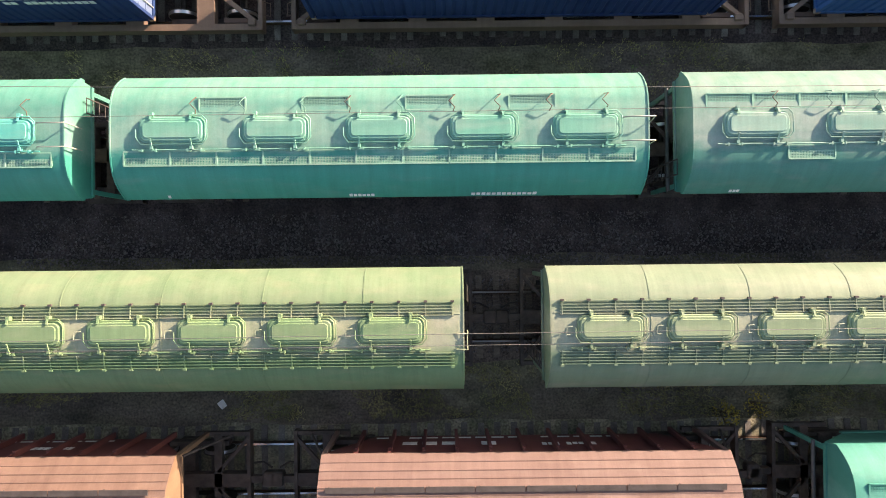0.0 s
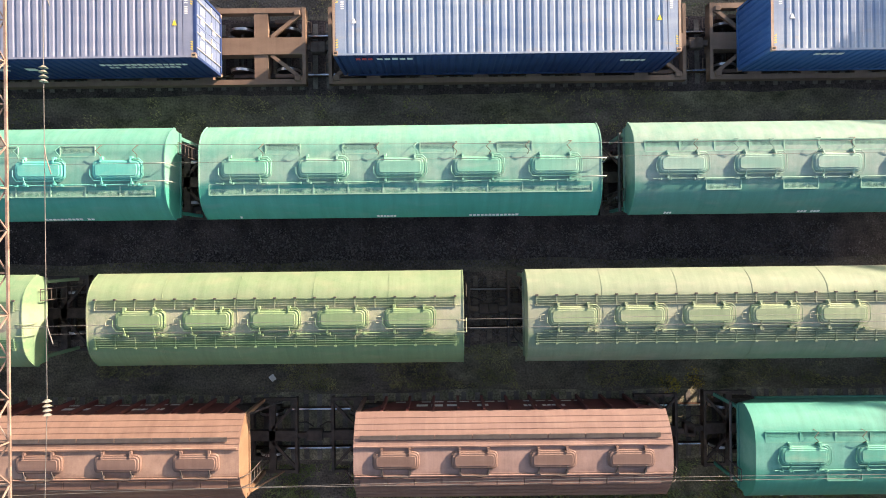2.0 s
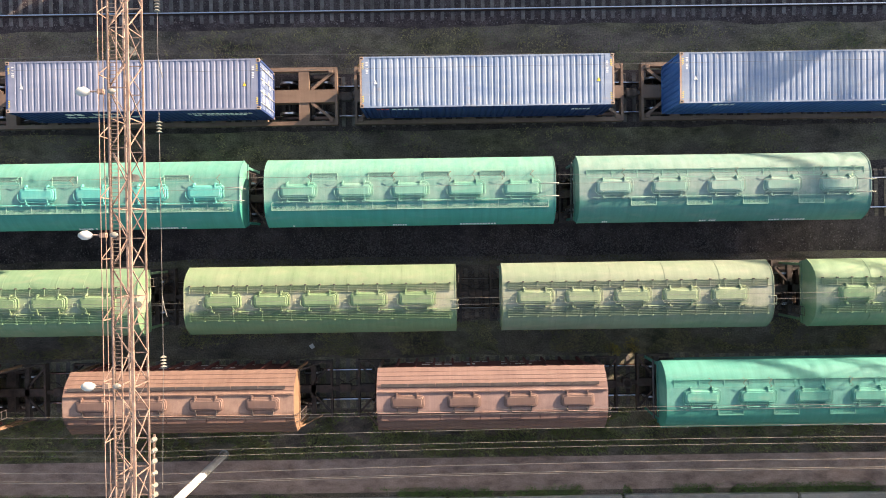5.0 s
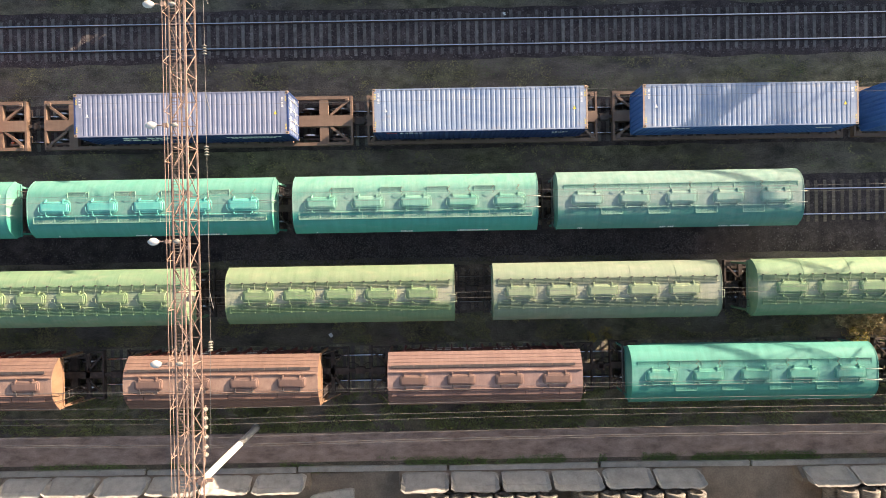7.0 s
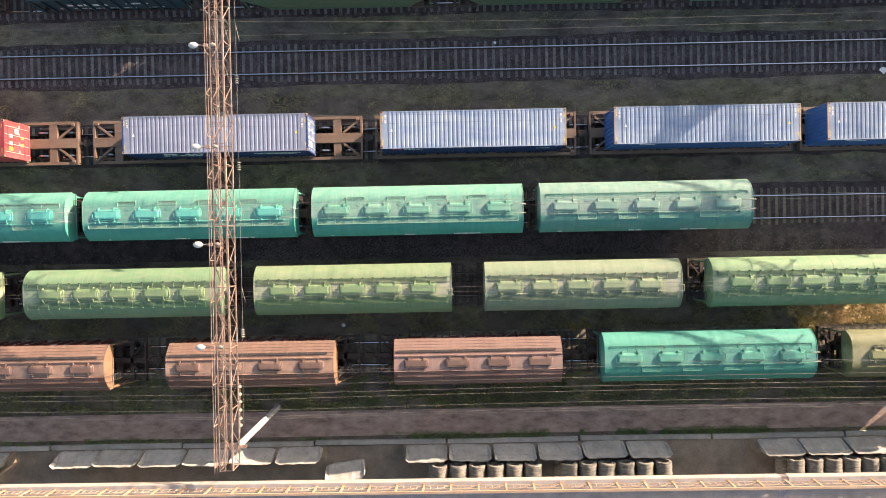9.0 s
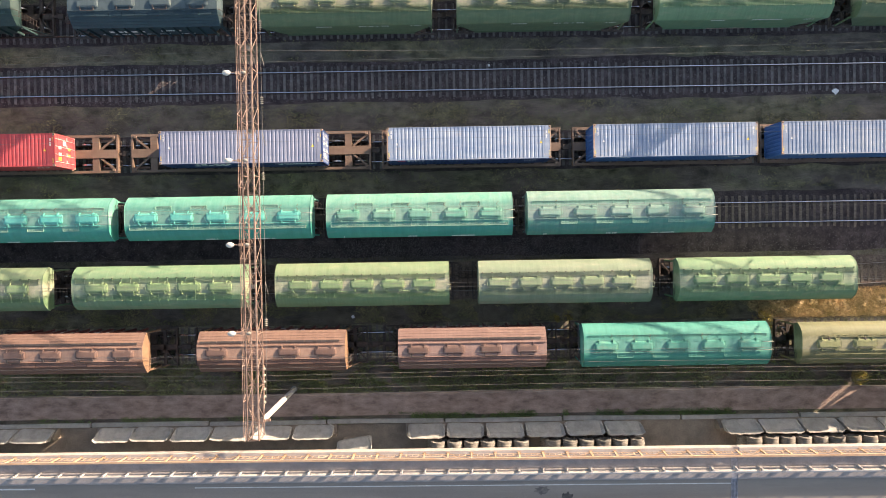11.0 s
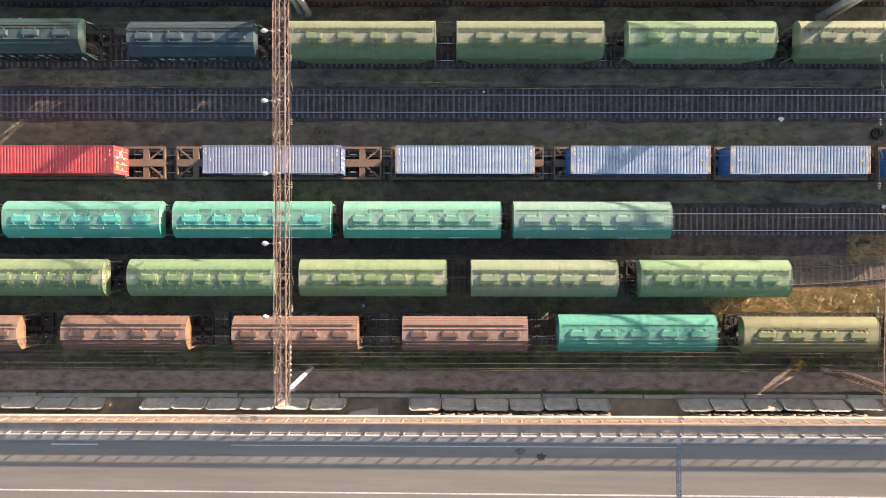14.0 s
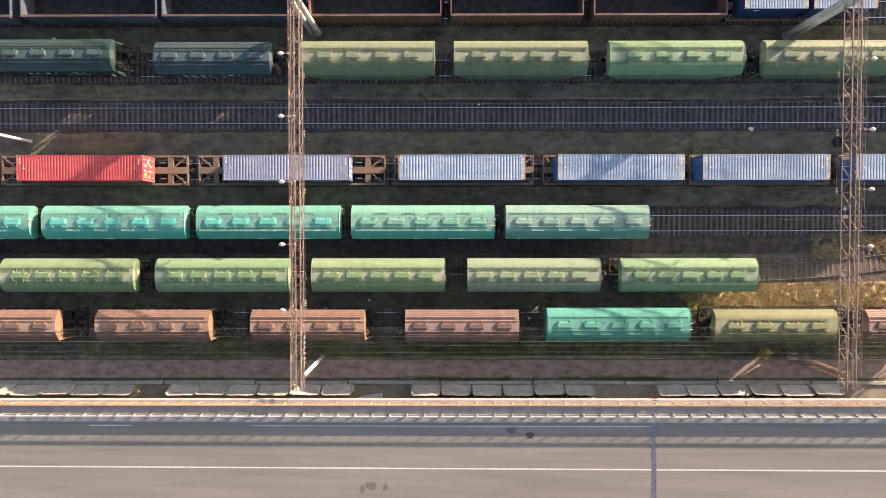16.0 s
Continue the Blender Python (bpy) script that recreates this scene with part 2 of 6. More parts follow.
LAMP = mat_of("grey white lamp enamel", [(0.40, 0.40, 0.38), (0.52, 0.52, 0.50)], 4.0, 0.45)
PORCELAIN = mat_of("grey green porcelain", [(0.15, 0.15, 0.135), (0.27, 0.265, 0.24)], 6.0, 0.3)
WIRE = mat_of("dull grey wire", [(0.12, 0.12, 0.115), (0.19, 0.185, 0.175)], 3.0, 0.55, 0.3)
ORANGE = paint("orange railing paint", (0.34, 0.215, 0.135), (0.42, 0.30, 0.21), (0.4, 0.33, 0.27), spot_at=0.5)
WHITE_PAINT = paint("white barrier paint", (0.36, 0.34, 0.33), (0.48, 0.46, 0.45), (0.28, 0.23, 0.20), spot_at=0.60)
DECK = mat_of("sun bleached asphalt", [(0.199, 0.174, 0.155), (0.228, 0.203, 0.181), (0.257, 0.231, 0.206)], 0.9, 0.92, 0, 0.004, 90, (0.05, 1.0, 1), (22, 0.12), spot=(0.176, 0.156, 0.139), spot_at=0.56)
PATCH = mat_of("dark tar patch", [(0.090, 0.083, 0.078), (0.204, 0.181, 0.167)], 5.0, 0.9, 0, 0.006, 30)
TAR = mat_of("black tar stain", [(0.036, 0.036, 0.038), (0.090, 0.084, 0.082)], 5.0, 0.85, 0, 0.004, 30)
LINE = mat_of("worn white road paint", [(0.468, 0.455, 0.442), (0.676, 0.663, 0.650)], 3.0, 0.8, fine=(20, 0.2))
WALK = mat_of("grey purple walkway concrete", [(0.228, 0.216, 0.220), (0.330, 0.306, 0.300)], 1.5, 0.9, 0, 0.004, 40, fine=(20, 0.15))
CORNICE = mat_of("pale pinkish edge concrete", [(0.298, 0.265, 0.253), (0.398, 0.360, 0.338)], 1.5, 0.9, 0, 0.004, 40, fine=(20, 0.15))
JOINT = mat_of("steel expansion joint", [(0.20, 0.19, 0.20), (0.40, 0.39, 0.42)], 4.0, 0.5, 0.5)
PATH = mat_of("brown grey dirt path", [(0.216, 0.158, 0.137), (0.366, 0.275, 0.237), (0.487, 0.372, 0.319)], 1.7, 0.95, 0, 0.012, 16, (0.5, 1, 1), (14, 0.16))
YARD = mat_of("bare brown yard ground", [(0.182, 0.152, 0.126), (0.322, 0.268, 0.218)], 0.7, 0.95, 0, 0.01, 14, fine=(10, 0.14))
COIL = mat_of("grey wire coil", [(0.105, 0.100, 0.093), (0.370, 0.345, 0.305)], 3.0, 0.7, 0.2, 0.01, 12, (1, 8, 1), (18, 0.3))
BALLAST = mat_of("dark crushed stone ballast", [(0.036, 0.028, 0.030), (0.069, 0.053, 0.053), (0.109, 0.085, 0.086)], 1.1, 0.95, 0, 0.05, 14, fine=(16, 0.55))
BALLAST_BROWN = mat_of("brown dusted ballast", [(0.069, 0.055, 0.047), (0.127, 0.099, 0.081), (0.202, 0.157, 0.129)], 1.1, 0.95, 0, 0.05, 14, fine=(16, 0.55))
BALLAST_OLD = mat_of("overgrown brown ballast", [(0.104, 0.104, 0.073), (0.208, 0.194, 0.139), (0.341, 0.310, 0.228)], 1.1, 0.95, 0, 0.05, 14, fine=(14, 0.5), spot=(0.114, 0.150, 0.057), spot_at=0.55)
STONE = mat_of("ballast stone", [(0.066, 0.057, 0.058), (0.257, 0.224, 0.223)], 9.0, 0.9)
WHITE = mat_of("white lettering", [(0.6, 0.6, 0.58), (0.75, 0.75, 0.73)], 4.0, 0.7)
YELLOW_MARK = mat_of("yellow marking", [(0.70, 0.52, 0.05), (0.80, 0.62, 0.08)], 4.0, 0.6)
RED_MARK = mat_of("red marking", [(0.5, 0.06, 0.07), (0.6, 0.1, 0.1)], 4.0, 0.6)
BLACK_MARK = mat_of("black marking", [(0.02, 0.02, 0.02), (0.03, 0.03, 0.03)], 4.0, 0.6)
LITTER = mat_of("white litter", [(0.75, 0.75, 0.74), (0.85, 0.85, 0.83)], 4.0, 0.8)
TYRE = mat_of("black rubber", [(0.015, 0.015, 0.015), (0.03, 0.03, 0.03)], 4.0, 0.8)
BARK = mat_of("dry stem", [(0.10, 0.07, 0.04), (0.18, 0.13, 0.08)], 4.0, 0.9)
LEAF_YELLOW = mat_of("yellow autumn leaves", [(0.28, 0.22, 0.04), (0.45, 0.36, 0.07)], 3.0, 0.8)
LEAF_GREEN = mat_of("low green weeds", [(0.111, 0.189, 0.055), (0.207, 0.301, 0.104)], 1.3, 0.85)
GRASS_DRY = mat_of("dry autumn grass", [(0.231, 0.209, 0.094), (0.484, 0.380, 0.209), (0.704, 0.539, 0.330)], 0.6, 0.9)
VERGE = mat_of("dry verge soil and straw", [(0.127, 0.090, 0.044), (0.414, 0.301, 0.161), (0.736, 0.552, 0.310)], 2.6, 0.95, 0, 0.1, 7, fine=(9, 0.6), spot=(0.103, 0.092, 0.034), spot_at=0.54)
GRASS = mat_of("short shaded grass", [(0.113, 0.156, 0.047), (0.235, 0.271, 0.105), (0.375, 0.409, 0.185)], 0.55, 0.9)
GRASS_DULL = mat_of("thin dull grass", [(0.174, 0.188, 0.066), (0.328, 0.301, 0.134), (0.532, 0.469, 0.221)], 0.55, 0.9)
GONDOLA = paint("dusty brown gondola paint", (0.10, 0.055, 0.05), (0.17, 0.10, 0.085), (0.22, 0.16, 0.13), spot_at=0.6)
GONDOLA_BLUE = paint("grey blue gondola side paint", (0.05, 0.066, 0.09), (0.095, 0.112, 0.14), (0.13, 0.115, 0.105), spot_at=0.6)
FLOOR_DARK = mat_of("near black floor colour", [(0.02, 0.02, 0.024), (0.06, 0.06, 0.065)], 1.5, 0.95, 0, 0.03, 6)


def ground_mat():
    """Yard soil: dark stone dust with strips and patches of thin grass."""
    m = bpy.data.materials.new("yard soil with thin grass")
    m.use_nodes = True
    t = m.node_tree
    N, L = t.nodes, t.links
    b = N["Principled BSDF"]
    b.inputs["Roughness"].default_value = 0.95
    geo = N.new("ShaderNodeNewGeometry")
    cols = []
    for sc, stops, st in ((0.8, ((0.045, 0.039, 0.033), (0.215, 0.178, 0.147)), (0.5, 1, 1)), (1.3, ((0.050, 0.052, 0.028), (0.25, 0.222, 0.145)), (0.7, 1, 1))):
        mp = N.new("ShaderNodeMapping")
        mp.inputs["Scale"].default_value = st
        L.new(geo.outputs["Position"], mp.inputs["Vector"])
        nz = N.new("ShaderNodeTexNoise")
        nz.inputs["Scale"].default_value, nz.inputs["Detail"].default_value, nz.inputs["Roughness"].default_value = sc, 9, 0.7
        L.new(mp.outputs[0], nz.inputs["Vector"])
        rp = N.new("ShaderNodeValToRGB")
        rp.color_ramp.elements[0].position, rp.color_ramp.elements[1].position = 0.35, 0.68
        rp.color_ramp.elements[0].color, rp.color_ramp.elements[1].color = (*stops[0], 1), (*stops[1], 1)
        L.new(nz.outputs["Fac"], rp.inputs[0])
        cols.append(rp.outputs[0])
    mp = N.new("ShaderNodeMapping")
    mp.inputs["Scale"].default_value = (0.12, 0.35, 1)
    L.new(geo.outputs["Position"], mp.inputs["Vector"])
    nz = N.new("ShaderNodeTexNoise")
    nz.inputs["Scale"].default_value, nz.inputs["Detail"].default_value = 1.0, 7
    L.new(mp.outputs[0], nz.inputs["Vector"])
    rp = N.new("ShaderNodeValToRGB")
    rp.color_ramp.elements[0].position, rp.color_ramp.elements[1].position = 0.44, 0.60
    L.new(nz.outputs["Fac"], rp.inputs[0])
    mx = N.new("ShaderNodeMixRGB")
    L.new(rp.outputs[0], mx.inputs[0])
    L.new(cols[0], mx.inputs[1])
    L.new(cols[1], mx.inputs[2])
    n3 = N.new("ShaderNodeTexNoise")
    n3.inputs["Scale"].default_value, n3.inputs["Detail"].default_value = 13.0, 5
    L.new(geo.outputs["Position"], n3.inputs["Vector"])
    mr = N.new("ShaderNodeMapRange")
    mr.inputs[1].default_value, mr.inputs[2].default_value, mr.inputs[3].default_value, mr.inputs[4].default_value = 0.3, 0.7, 0.55, 1.5
    L.new(n3.outputs["Fac"], mr.inputs[0])
    hs = N.new("ShaderNodeHueSaturation")
    L.new(mr.outputs[0], hs.inputs["Value"])
    L.new(mx.outputs[0], hs.inputs["Color"])
    L.new(hs.outputs[0], b.inputs["Base Color"])
    bp = N.new("ShaderNodeBump")
    bp.inputs["Strength"].default_value, bp.inputs["Distance"].default_value = 0.7, 0.05
    L.new(n3.outputs["Fac"], bp.inputs["Height"])
    L.new(bp.outputs[0], b.inputs["Normal"])
    return m


SOIL = ground_mat()


# ---- mesh tools ----
class Mesh:
    """Gathers vertices and faces of one mesh."""

    def __init__(self):
        self.v, self.f, self.s = [], [], []

    def add(self, verts, faces, smooth=False):
        k = len(self.v)
        self.v += [tuple(p) for p in verts]
        self.f += [[i + k for i in q] for q in faces]
        self.s += [smooth] * len(faces)
        return self

    def box(self, x0, x1, y0, y1, z0, z1):
        v = [(x, y, z) for z in (z0, z1) for y in (y0, y1) for x in (x0, x1)]
        return self.add(v, [(0, 2, 3, 1), (4, 5, 7, 6), (0, 1, 5, 4), (2, 6, 7, 3), (0, 4, 6, 2), (1, 3, 7, 5)])

    def beam(self, p, q, w, h=None):
        p, q = Vector(p), Vector(q)
        d = (q - p).normalized()
        side = d.cross((0, 0, 1))
        side = side.normalized() if side.length > 1e-4 else Vector((1, 0, 0))
        up = side.cross(d)
        a, c = side * w / 2, up * (h or w) / 2
        v = [e + i * a + j * c for e in (p, q) for i, j in ((-1, -1), (1, -1), (1, 1), (-1, 1))]
        return self.add(v, [(3, 2, 1, 0), (4, 5, 6, 7), (0, 1, 5, 4), (1, 2, 6, 5), (2, 3, 7, 6), (3, 0, 4, 7)])

    def tube(self, pts, r, n=6, r1=None):
        pts = [Vector(p) for p in pts]
        k, rings = len(pts), []
        for i, p in enumerate(pts):
            d = (pts[min(i + 1, k - 1)] - pts[max(i - 1, 0)]).normalized()
            side = d.cross((0, 0, 1))
            side = side.normalized() if side.length > 1e-3 else Vector((1, 0, 0))
            up = side.cross(d)
            rr = r if r1 is None else r + (r1 - r) * i / (k - 1)
            rings.append([p + rr * (math.cos(2 * math.pi * j / n) * side + math.sin(2 * math.pi * j / n) * up) for j in range(n)])
        self.add([p for g in rings for p in g], [(i * n + j, (i + 1) * n + j, (i + 1) * n + (j + 1) % n, i * n + (j + 1) % n) for i in range(k - 1) for j in range(n)], True)
        self.add(rings[0], [list(range(n))])
        return self.add(rings[-1], [list(reversed(range(n)))])

    def prism(self, prof, x0, x1, smooth=()):
        """Closed outline of (y, z), run along x. smooth: indices of outline edges that shade round."""
        n = len(prof)
        v = [(x, y, z) for x in (x0, x1) for y, z in prof]
        k = len(self.v)
        self.v += v
        for i in range(n):
            self.f.append([k + i, k + (i + 1) % n, k + n + (i + 1) % n, k + n + i])
            self.s.append(i in smooth)
        return self.add(v, [list(reversed(range(n))), [n + i for i in range(n)]])

    def pad(self, x0, x1, y0, y1, z0, z1, r, inset, n=4):
        """A lid: rounded rectangle with a chamfered upper rim."""
        def ring(d, z):
            q = []
            for cx, cy, a0 in ((x1 - r, y1 - r, 0), (x0 + r, y1 - r, 90), (x0 + r, y0 + r, 180), (x1 - r, y0 + r, 270)):
                for i in range(n):
                    a = radians(a0 + 90 * i / (n - 1))
                    q.append((cx + (r - d) * math.cos(a), cy + (r - d) * math.sin(a), z))
            return q
        m = 4 * n
        rings = ring(0, z0) + ring(0, z1 - inset) + ring(inset, z1)
        self.add(rings, [(i * m + j, i * m + (j + 1) % m, (i + 1) * m + (j + 1) % m, (i + 1) * m + j) for i in range(2) for j in range(m)])
        return self.add(ring(inset, z1), [list(range(m))])

    def disc(self, c, axis, r, w, n=16):
        """A short cylinder about the axis 'x', 'y' or 'z'."""
        ax = {"x": Vector((1, 0, 0)), "y": Vector((0, 1, 0)), "z": Vector((0, 0, 1))}[axis]
        return self.tube([Vector(c) - ax * w / 2, Vector(c) + ax * w / 2], r, n)

    def data(self, name):
        me = bpy.data.meshes.new(name)
        me.from_pydata(self.v, [], self.f)
        me.polygons.foreach_set("use_smooth", self.s)
        me.update()
        return me


def link(name, me, parent=None, label=""):
    ob = new(name, me)
    if parent:
        ob.parent = parent
    return tagged(ob, label)


def part(name, m, material, parent, label=""):
    me = m.data(name)
    me.materials.append(material)
    return link(name, me, parent, label)


def piece(name, me, parent, at, rz=0.0, label=""):
    """Another object on a mesh that is there already."""
    ob = link(name, me, parent, label)
    ob.matrix_basis = pose(*at, 0, 0, rz)
    return ob


def thing(name, label, category, group="", kind=""):
    return tagged(new(name), label, category, group, kind)


def alone(name, m, material, label, category, group="", kind=""):
    return tagged(part(name, m, material, None), label, category, group, kind)


def arch_z(y, half, rise, z):
    """Height of a roof that is flat along its crown and turns down towards the eaves."""
    return z + rise * (1 - (abs(y) / half) ** 4.0)


def arch(half, rise, z, n=14):
    """Points of such a roof from +y to -y, closer together towards the eaves."""
    ys = [half * math.sin(math.pi * (0.5 - i / n)) for i in range(n + 1)]
    return [(y, arch_z(y, half, rise, z)) for y in ys]


# ---- ground and tracks ----
TRACKS = {"track_1": -4.85, "track_2": 0.0, "track_3": 5.15, "track_4": 10.48, "track_5": 16.15, "track_6": 20.95, "track_7": 26.75}
X0, X1 = -64.0, 66.0


def bend(name, x):
    """Sideways shift of a track where it curves."""
    return 0.0042 * max(0.0, x - 29.0) ** 2 if name == "track_2" else 0.0


def ground_sheet():
    m = Mesh()
    s = 900.0
    m.add([(-s, -s, 0), (s, -s, 0), (s, s, 0), (-s, s, 0)], [(0, 1, 2, 3)])
    alone("ground", m, SOIL, "dark yard soil with stone dust and thin grass patches", "ground", kind="structure")
    for y0, y1 in ((-6.3, -3.45), (-1.5, 1.5), (2.0, 6.9), (8.9, 12.0), (14.5, 17.8), (19.4, 22.5), (25.2, 28.3)):
        b = Mesh()
        nx, ny = 130, 6
        v = []
        for i in range(nx + 1):
            for j in range(ny + 1):
                u = j / ny
                x = X0 + (X1 - X0) * i / nx
                y = y0 + (y1 - y0) * u + 0.22 * noise.noise((x * 0.35, y0, u)) * (1 if j in (0, ny) else 0.2)
                v.append((x, y, 0.004 if j in (0, ny) else 0.045 + 0.02 * noise.noise((x * 0.8, y * 0.8, 3))))
        b.add(v, [(i * (ny + 1) + j, (i + 1) * (ny + 1) + j, (i + 1) * (ny + 1) + j + 1, i * (ny + 1) + j + 1) for i in range(nx) for j in range(ny)], True)
        alone("ballast_bed", b, BALLAST_OLD if y0 < -5 else BALLAST_BROWN if y0 < 0 else BALLAST, "bed of old brown stone under the rails" if y0 < -5 else "bed of dark crushed stone under the rails", "ballast", kind="structure")
    p = Mesh()
    p.add([(-90, -10.85, 0.012), (90, -10.85, 0.012), (90, -9.0, 0.012), (-90, -9.0, 0.012)], [(0, 1, 2, 3)])
    alone("path", p, PATH, "trodden brown grey dirt path beside the tracks", "path", kind="structure")
    p = Mesh()
    p.add([(-90, -40, 0.008), (90, -40, 0.008), (90, -11.55, 0.008), (-90, -11.55, 0.008)], [(0, 1, 2, 3)])
    ve = Mesh()
    nv, nw = 230, 12
    pts = []
    for i in range(nv + 1):
        x = 24.6 + 45.4 * i / nv
        k = min(1.0, (x - 24.6) / 2.2) ** 0.5
        top = -1.55 + 0.25 * noise.noise((x * 0.9, 2, 0)) + bend("track_2", x) * 0.9
        low = -3.35 + 0.15 * noise.noise((x * 0.9, 7, 0))
        mid = -2.3 + 0.5 * bend("track_2", x)
        for j in range(nw + 1):
            u = j / nw
            y = mid + k * (low + (top - low) * u - mid)
            hill = 0.24 * max(0.0, noise.noise((x * 1.9, y * 2.1, 4)) + 0.2) + 0.16 * noise.noise((x * 4.5, y * 4.5, 8)) + 0.06
            pts.append((x, y, 0.007 + max(0.0, hill) * min(1.0, 5 * u * (1 - u)) * k))
    ve.add(pts, [(i * (nw + 1) + j, (i + 1) * (nw + 1) + j, (i + 1) * (nw + 1) + j + 1, i * (nw + 1) + j + 1) for i in range(nv) for j in range(nw)], True)
    alone("verge", ve, VERGE, "sunlit dry grass verge beside the curving track", "verge", kind="structure")
    alone("yard_floor", p, YARD, "bare brown storage yard ground below the bridge", "ground", kind="structure")


ground_sheet()


def rail_line(name, yc, mat):
    tr = thing(name, "railway track with two steel rails on weathered sleepers", "track", kind="structure")
    for s in (-0.797, 0.797):
        side, top = Mesh(), Mesh()
        xs = [X0 + (X1 - X0) * i / 52 for i in range(53)]
        for a, b in zip(xs, xs[1:]):
            ya, yb = yc + s + bend(name, a), yc + s + bend(name, b)
            side.beam((a, ya, 0.09), (b, yb, 0.09), 0.13, 0.025)
            side.beam((a, ya, 0.155), (b, yb, 0.155), 0.025, 0.11)
            side.beam((a, ya, 0.228), (b, yb, 0.228), 0.072, 0.036)
            top.beam((a, ya, 0.249), (b, yb, 0.249), 0.062, 0.006)
        r = part("rail", side, RAIL_SIDE, tr, "rusty steel rail")
        part("rail_head", top, RAIL_DULL if name == "track_2" else RAIL_TOP, r, "polished running surface")
    m = Mesh()
    prof = [(-1.35, 0.0), (1.35, 0.0), (1.35, 0.055), (0.95, 0.112), (0.5, 0.09), (-0.5, 0.09), (-0.95, 0.112), (-1.35, 0.055)]
    k = len(prof)
    m.add([(x * (0.84 if z > 0.05 else 1), y, z - 0.025) for x in (-0.12, 0.12) for y, z in prof], [(i, (i + 1) % k, k + (i + 1) % k, k + i) for i in range(k)])
    m.add([(x * 0.84, y, z - 0.025) for x in (-0.12, 0.12) for y, z in prof], [list(range(k)), [k + i for i in reversed(range(k))]])
    me = m.data("sleeper")
    me.materials.append(mat)
    rnd = random.Random(name)
    x = X0 + 0.3
    while x < X1:
        s = bend(name, x)
        piece("sleeper", me, tr, (x + rnd.uniform(-0.02, 0.02), yc + s + rnd.uniform(-0.03, 0.03), rnd.uniform(-0.012, 0.004)), rnd.uniform(-0.6, 0.6) + (0.5 * max(0, x - 29) if name == "track_2" else 0))
        x += 0.545


# ---- wagons ----
def bogie(parent, x):
    """Two axles in a cast side frame."""
    f = Mesh()
    for s in (-1, 1):
        f.box(x - 1.25, x + 1.25, s * 1.02 - 0.07, s * 1.02 + 0.07, 0.62, 0.92)
        f.box(x - 0.35, x + 0.35, s * 1.02 - 0.09, s * 1.02 + 0.09, 0.42, 0.62)
    f.box(x - 0.22, x + 0.22, -1.05, 1.05, 0.70, 0.98)
    b = part("bogie", f, UNDER, parent, "grimy cast steel bogie")
    for ax in (x - 0.925, x + 0.925):
        w = Mesh()
        w.tube([(ax, -0.74, 0.725), (ax, 0.74, 0.725)], 0.08, 8)
        part("axle", w, WHEEL, b)
        for s in (-0.797, 0.797):
            w, t = Mesh(), Mesh()
            w.tube([(ax, s * 0.90, 0.725), (ax, s * 0.94, 0.725), (ax, s * 0.941, 0.725), (ax, s * 1.07, 0.725)], 0.5, 20, 0.455)
            t.disc((ax, s * 1.005, 0.725), "y", 0.479, 0.10, 20)
            part("wheel", w, WHEEL, b)
            part("wheel_tread", t, TREAD, b, "bright worn wheel tread")


def coupler(parent, half, z=1.15):
    for s in (-1, 1):
        c = Mesh()
        c.beam((s * half, 0, z), (s * (half + 0.42), 0, z), 0.2, 0.22)
        c.pad(s * (half + 0.55) - 0.2, s * (half + 0.55) + 0.2, -0.22, 0.22, z - 0.16, z + 0.16, 0.08, 0.04)
        c.tube([(s * half, 0.45, z - 0.1), (s * (half + 0.25), 0.4, z - 0.35), (s * (half + 0.55), 0.25, z - 0.25)], 0.03, 5)
        part("coupler", c, UNDER, parent, "black automatic coupler")


def underframe(parent, half, mat, deck=0.35):
    u = Mesh()
    u.box(-half, half, -0.2, 0.2, 0.98, 1.3)
    for s in (-1, 1):
        u.box(s * half - 0.1 * (s > 0) , s * half + 0.1 * (s < 0), -1.5, 1.5, 1.0, 1.34)
        u.box(s * (half - 1.0) - 0.12, s * (half - 1.0) + 0.12, -1.4, 1.4, 1.06, 1.3)
        for q in (-1, 1):
            u.beam((s * half, q * 1.42, 1.2), (s * (half - 1.7), q * 1.42, 1.2), 0.12, 0.16)
            u.beam((s * (half - 0.05), q * 1.3, 1.25), (s * (half - 1.0), q * 0.25, 1.25), 0.1, 0.1)
    part("underframe", u, mat, parent, "dark steel underframe")


def end_ladder(parent, x, y, mat, z0=1.2, z1=3.9):
    l = Mesh()
    for s in (-0.2, 0.2):
        l.tube([(x, y + s, z0), (x, y + s, z1)], 0.02, 5)
    k = int((z1 - z0) / 0.3)
    for i in range(k + 1):
        l.tube([(x, y - 0.2, z0 + 0.3 * i), (x, y + 0.2, z0 + 0.3 * i)], 0.014, 5)
    part("ladder", l, mat, parent, "narrow end ladder")


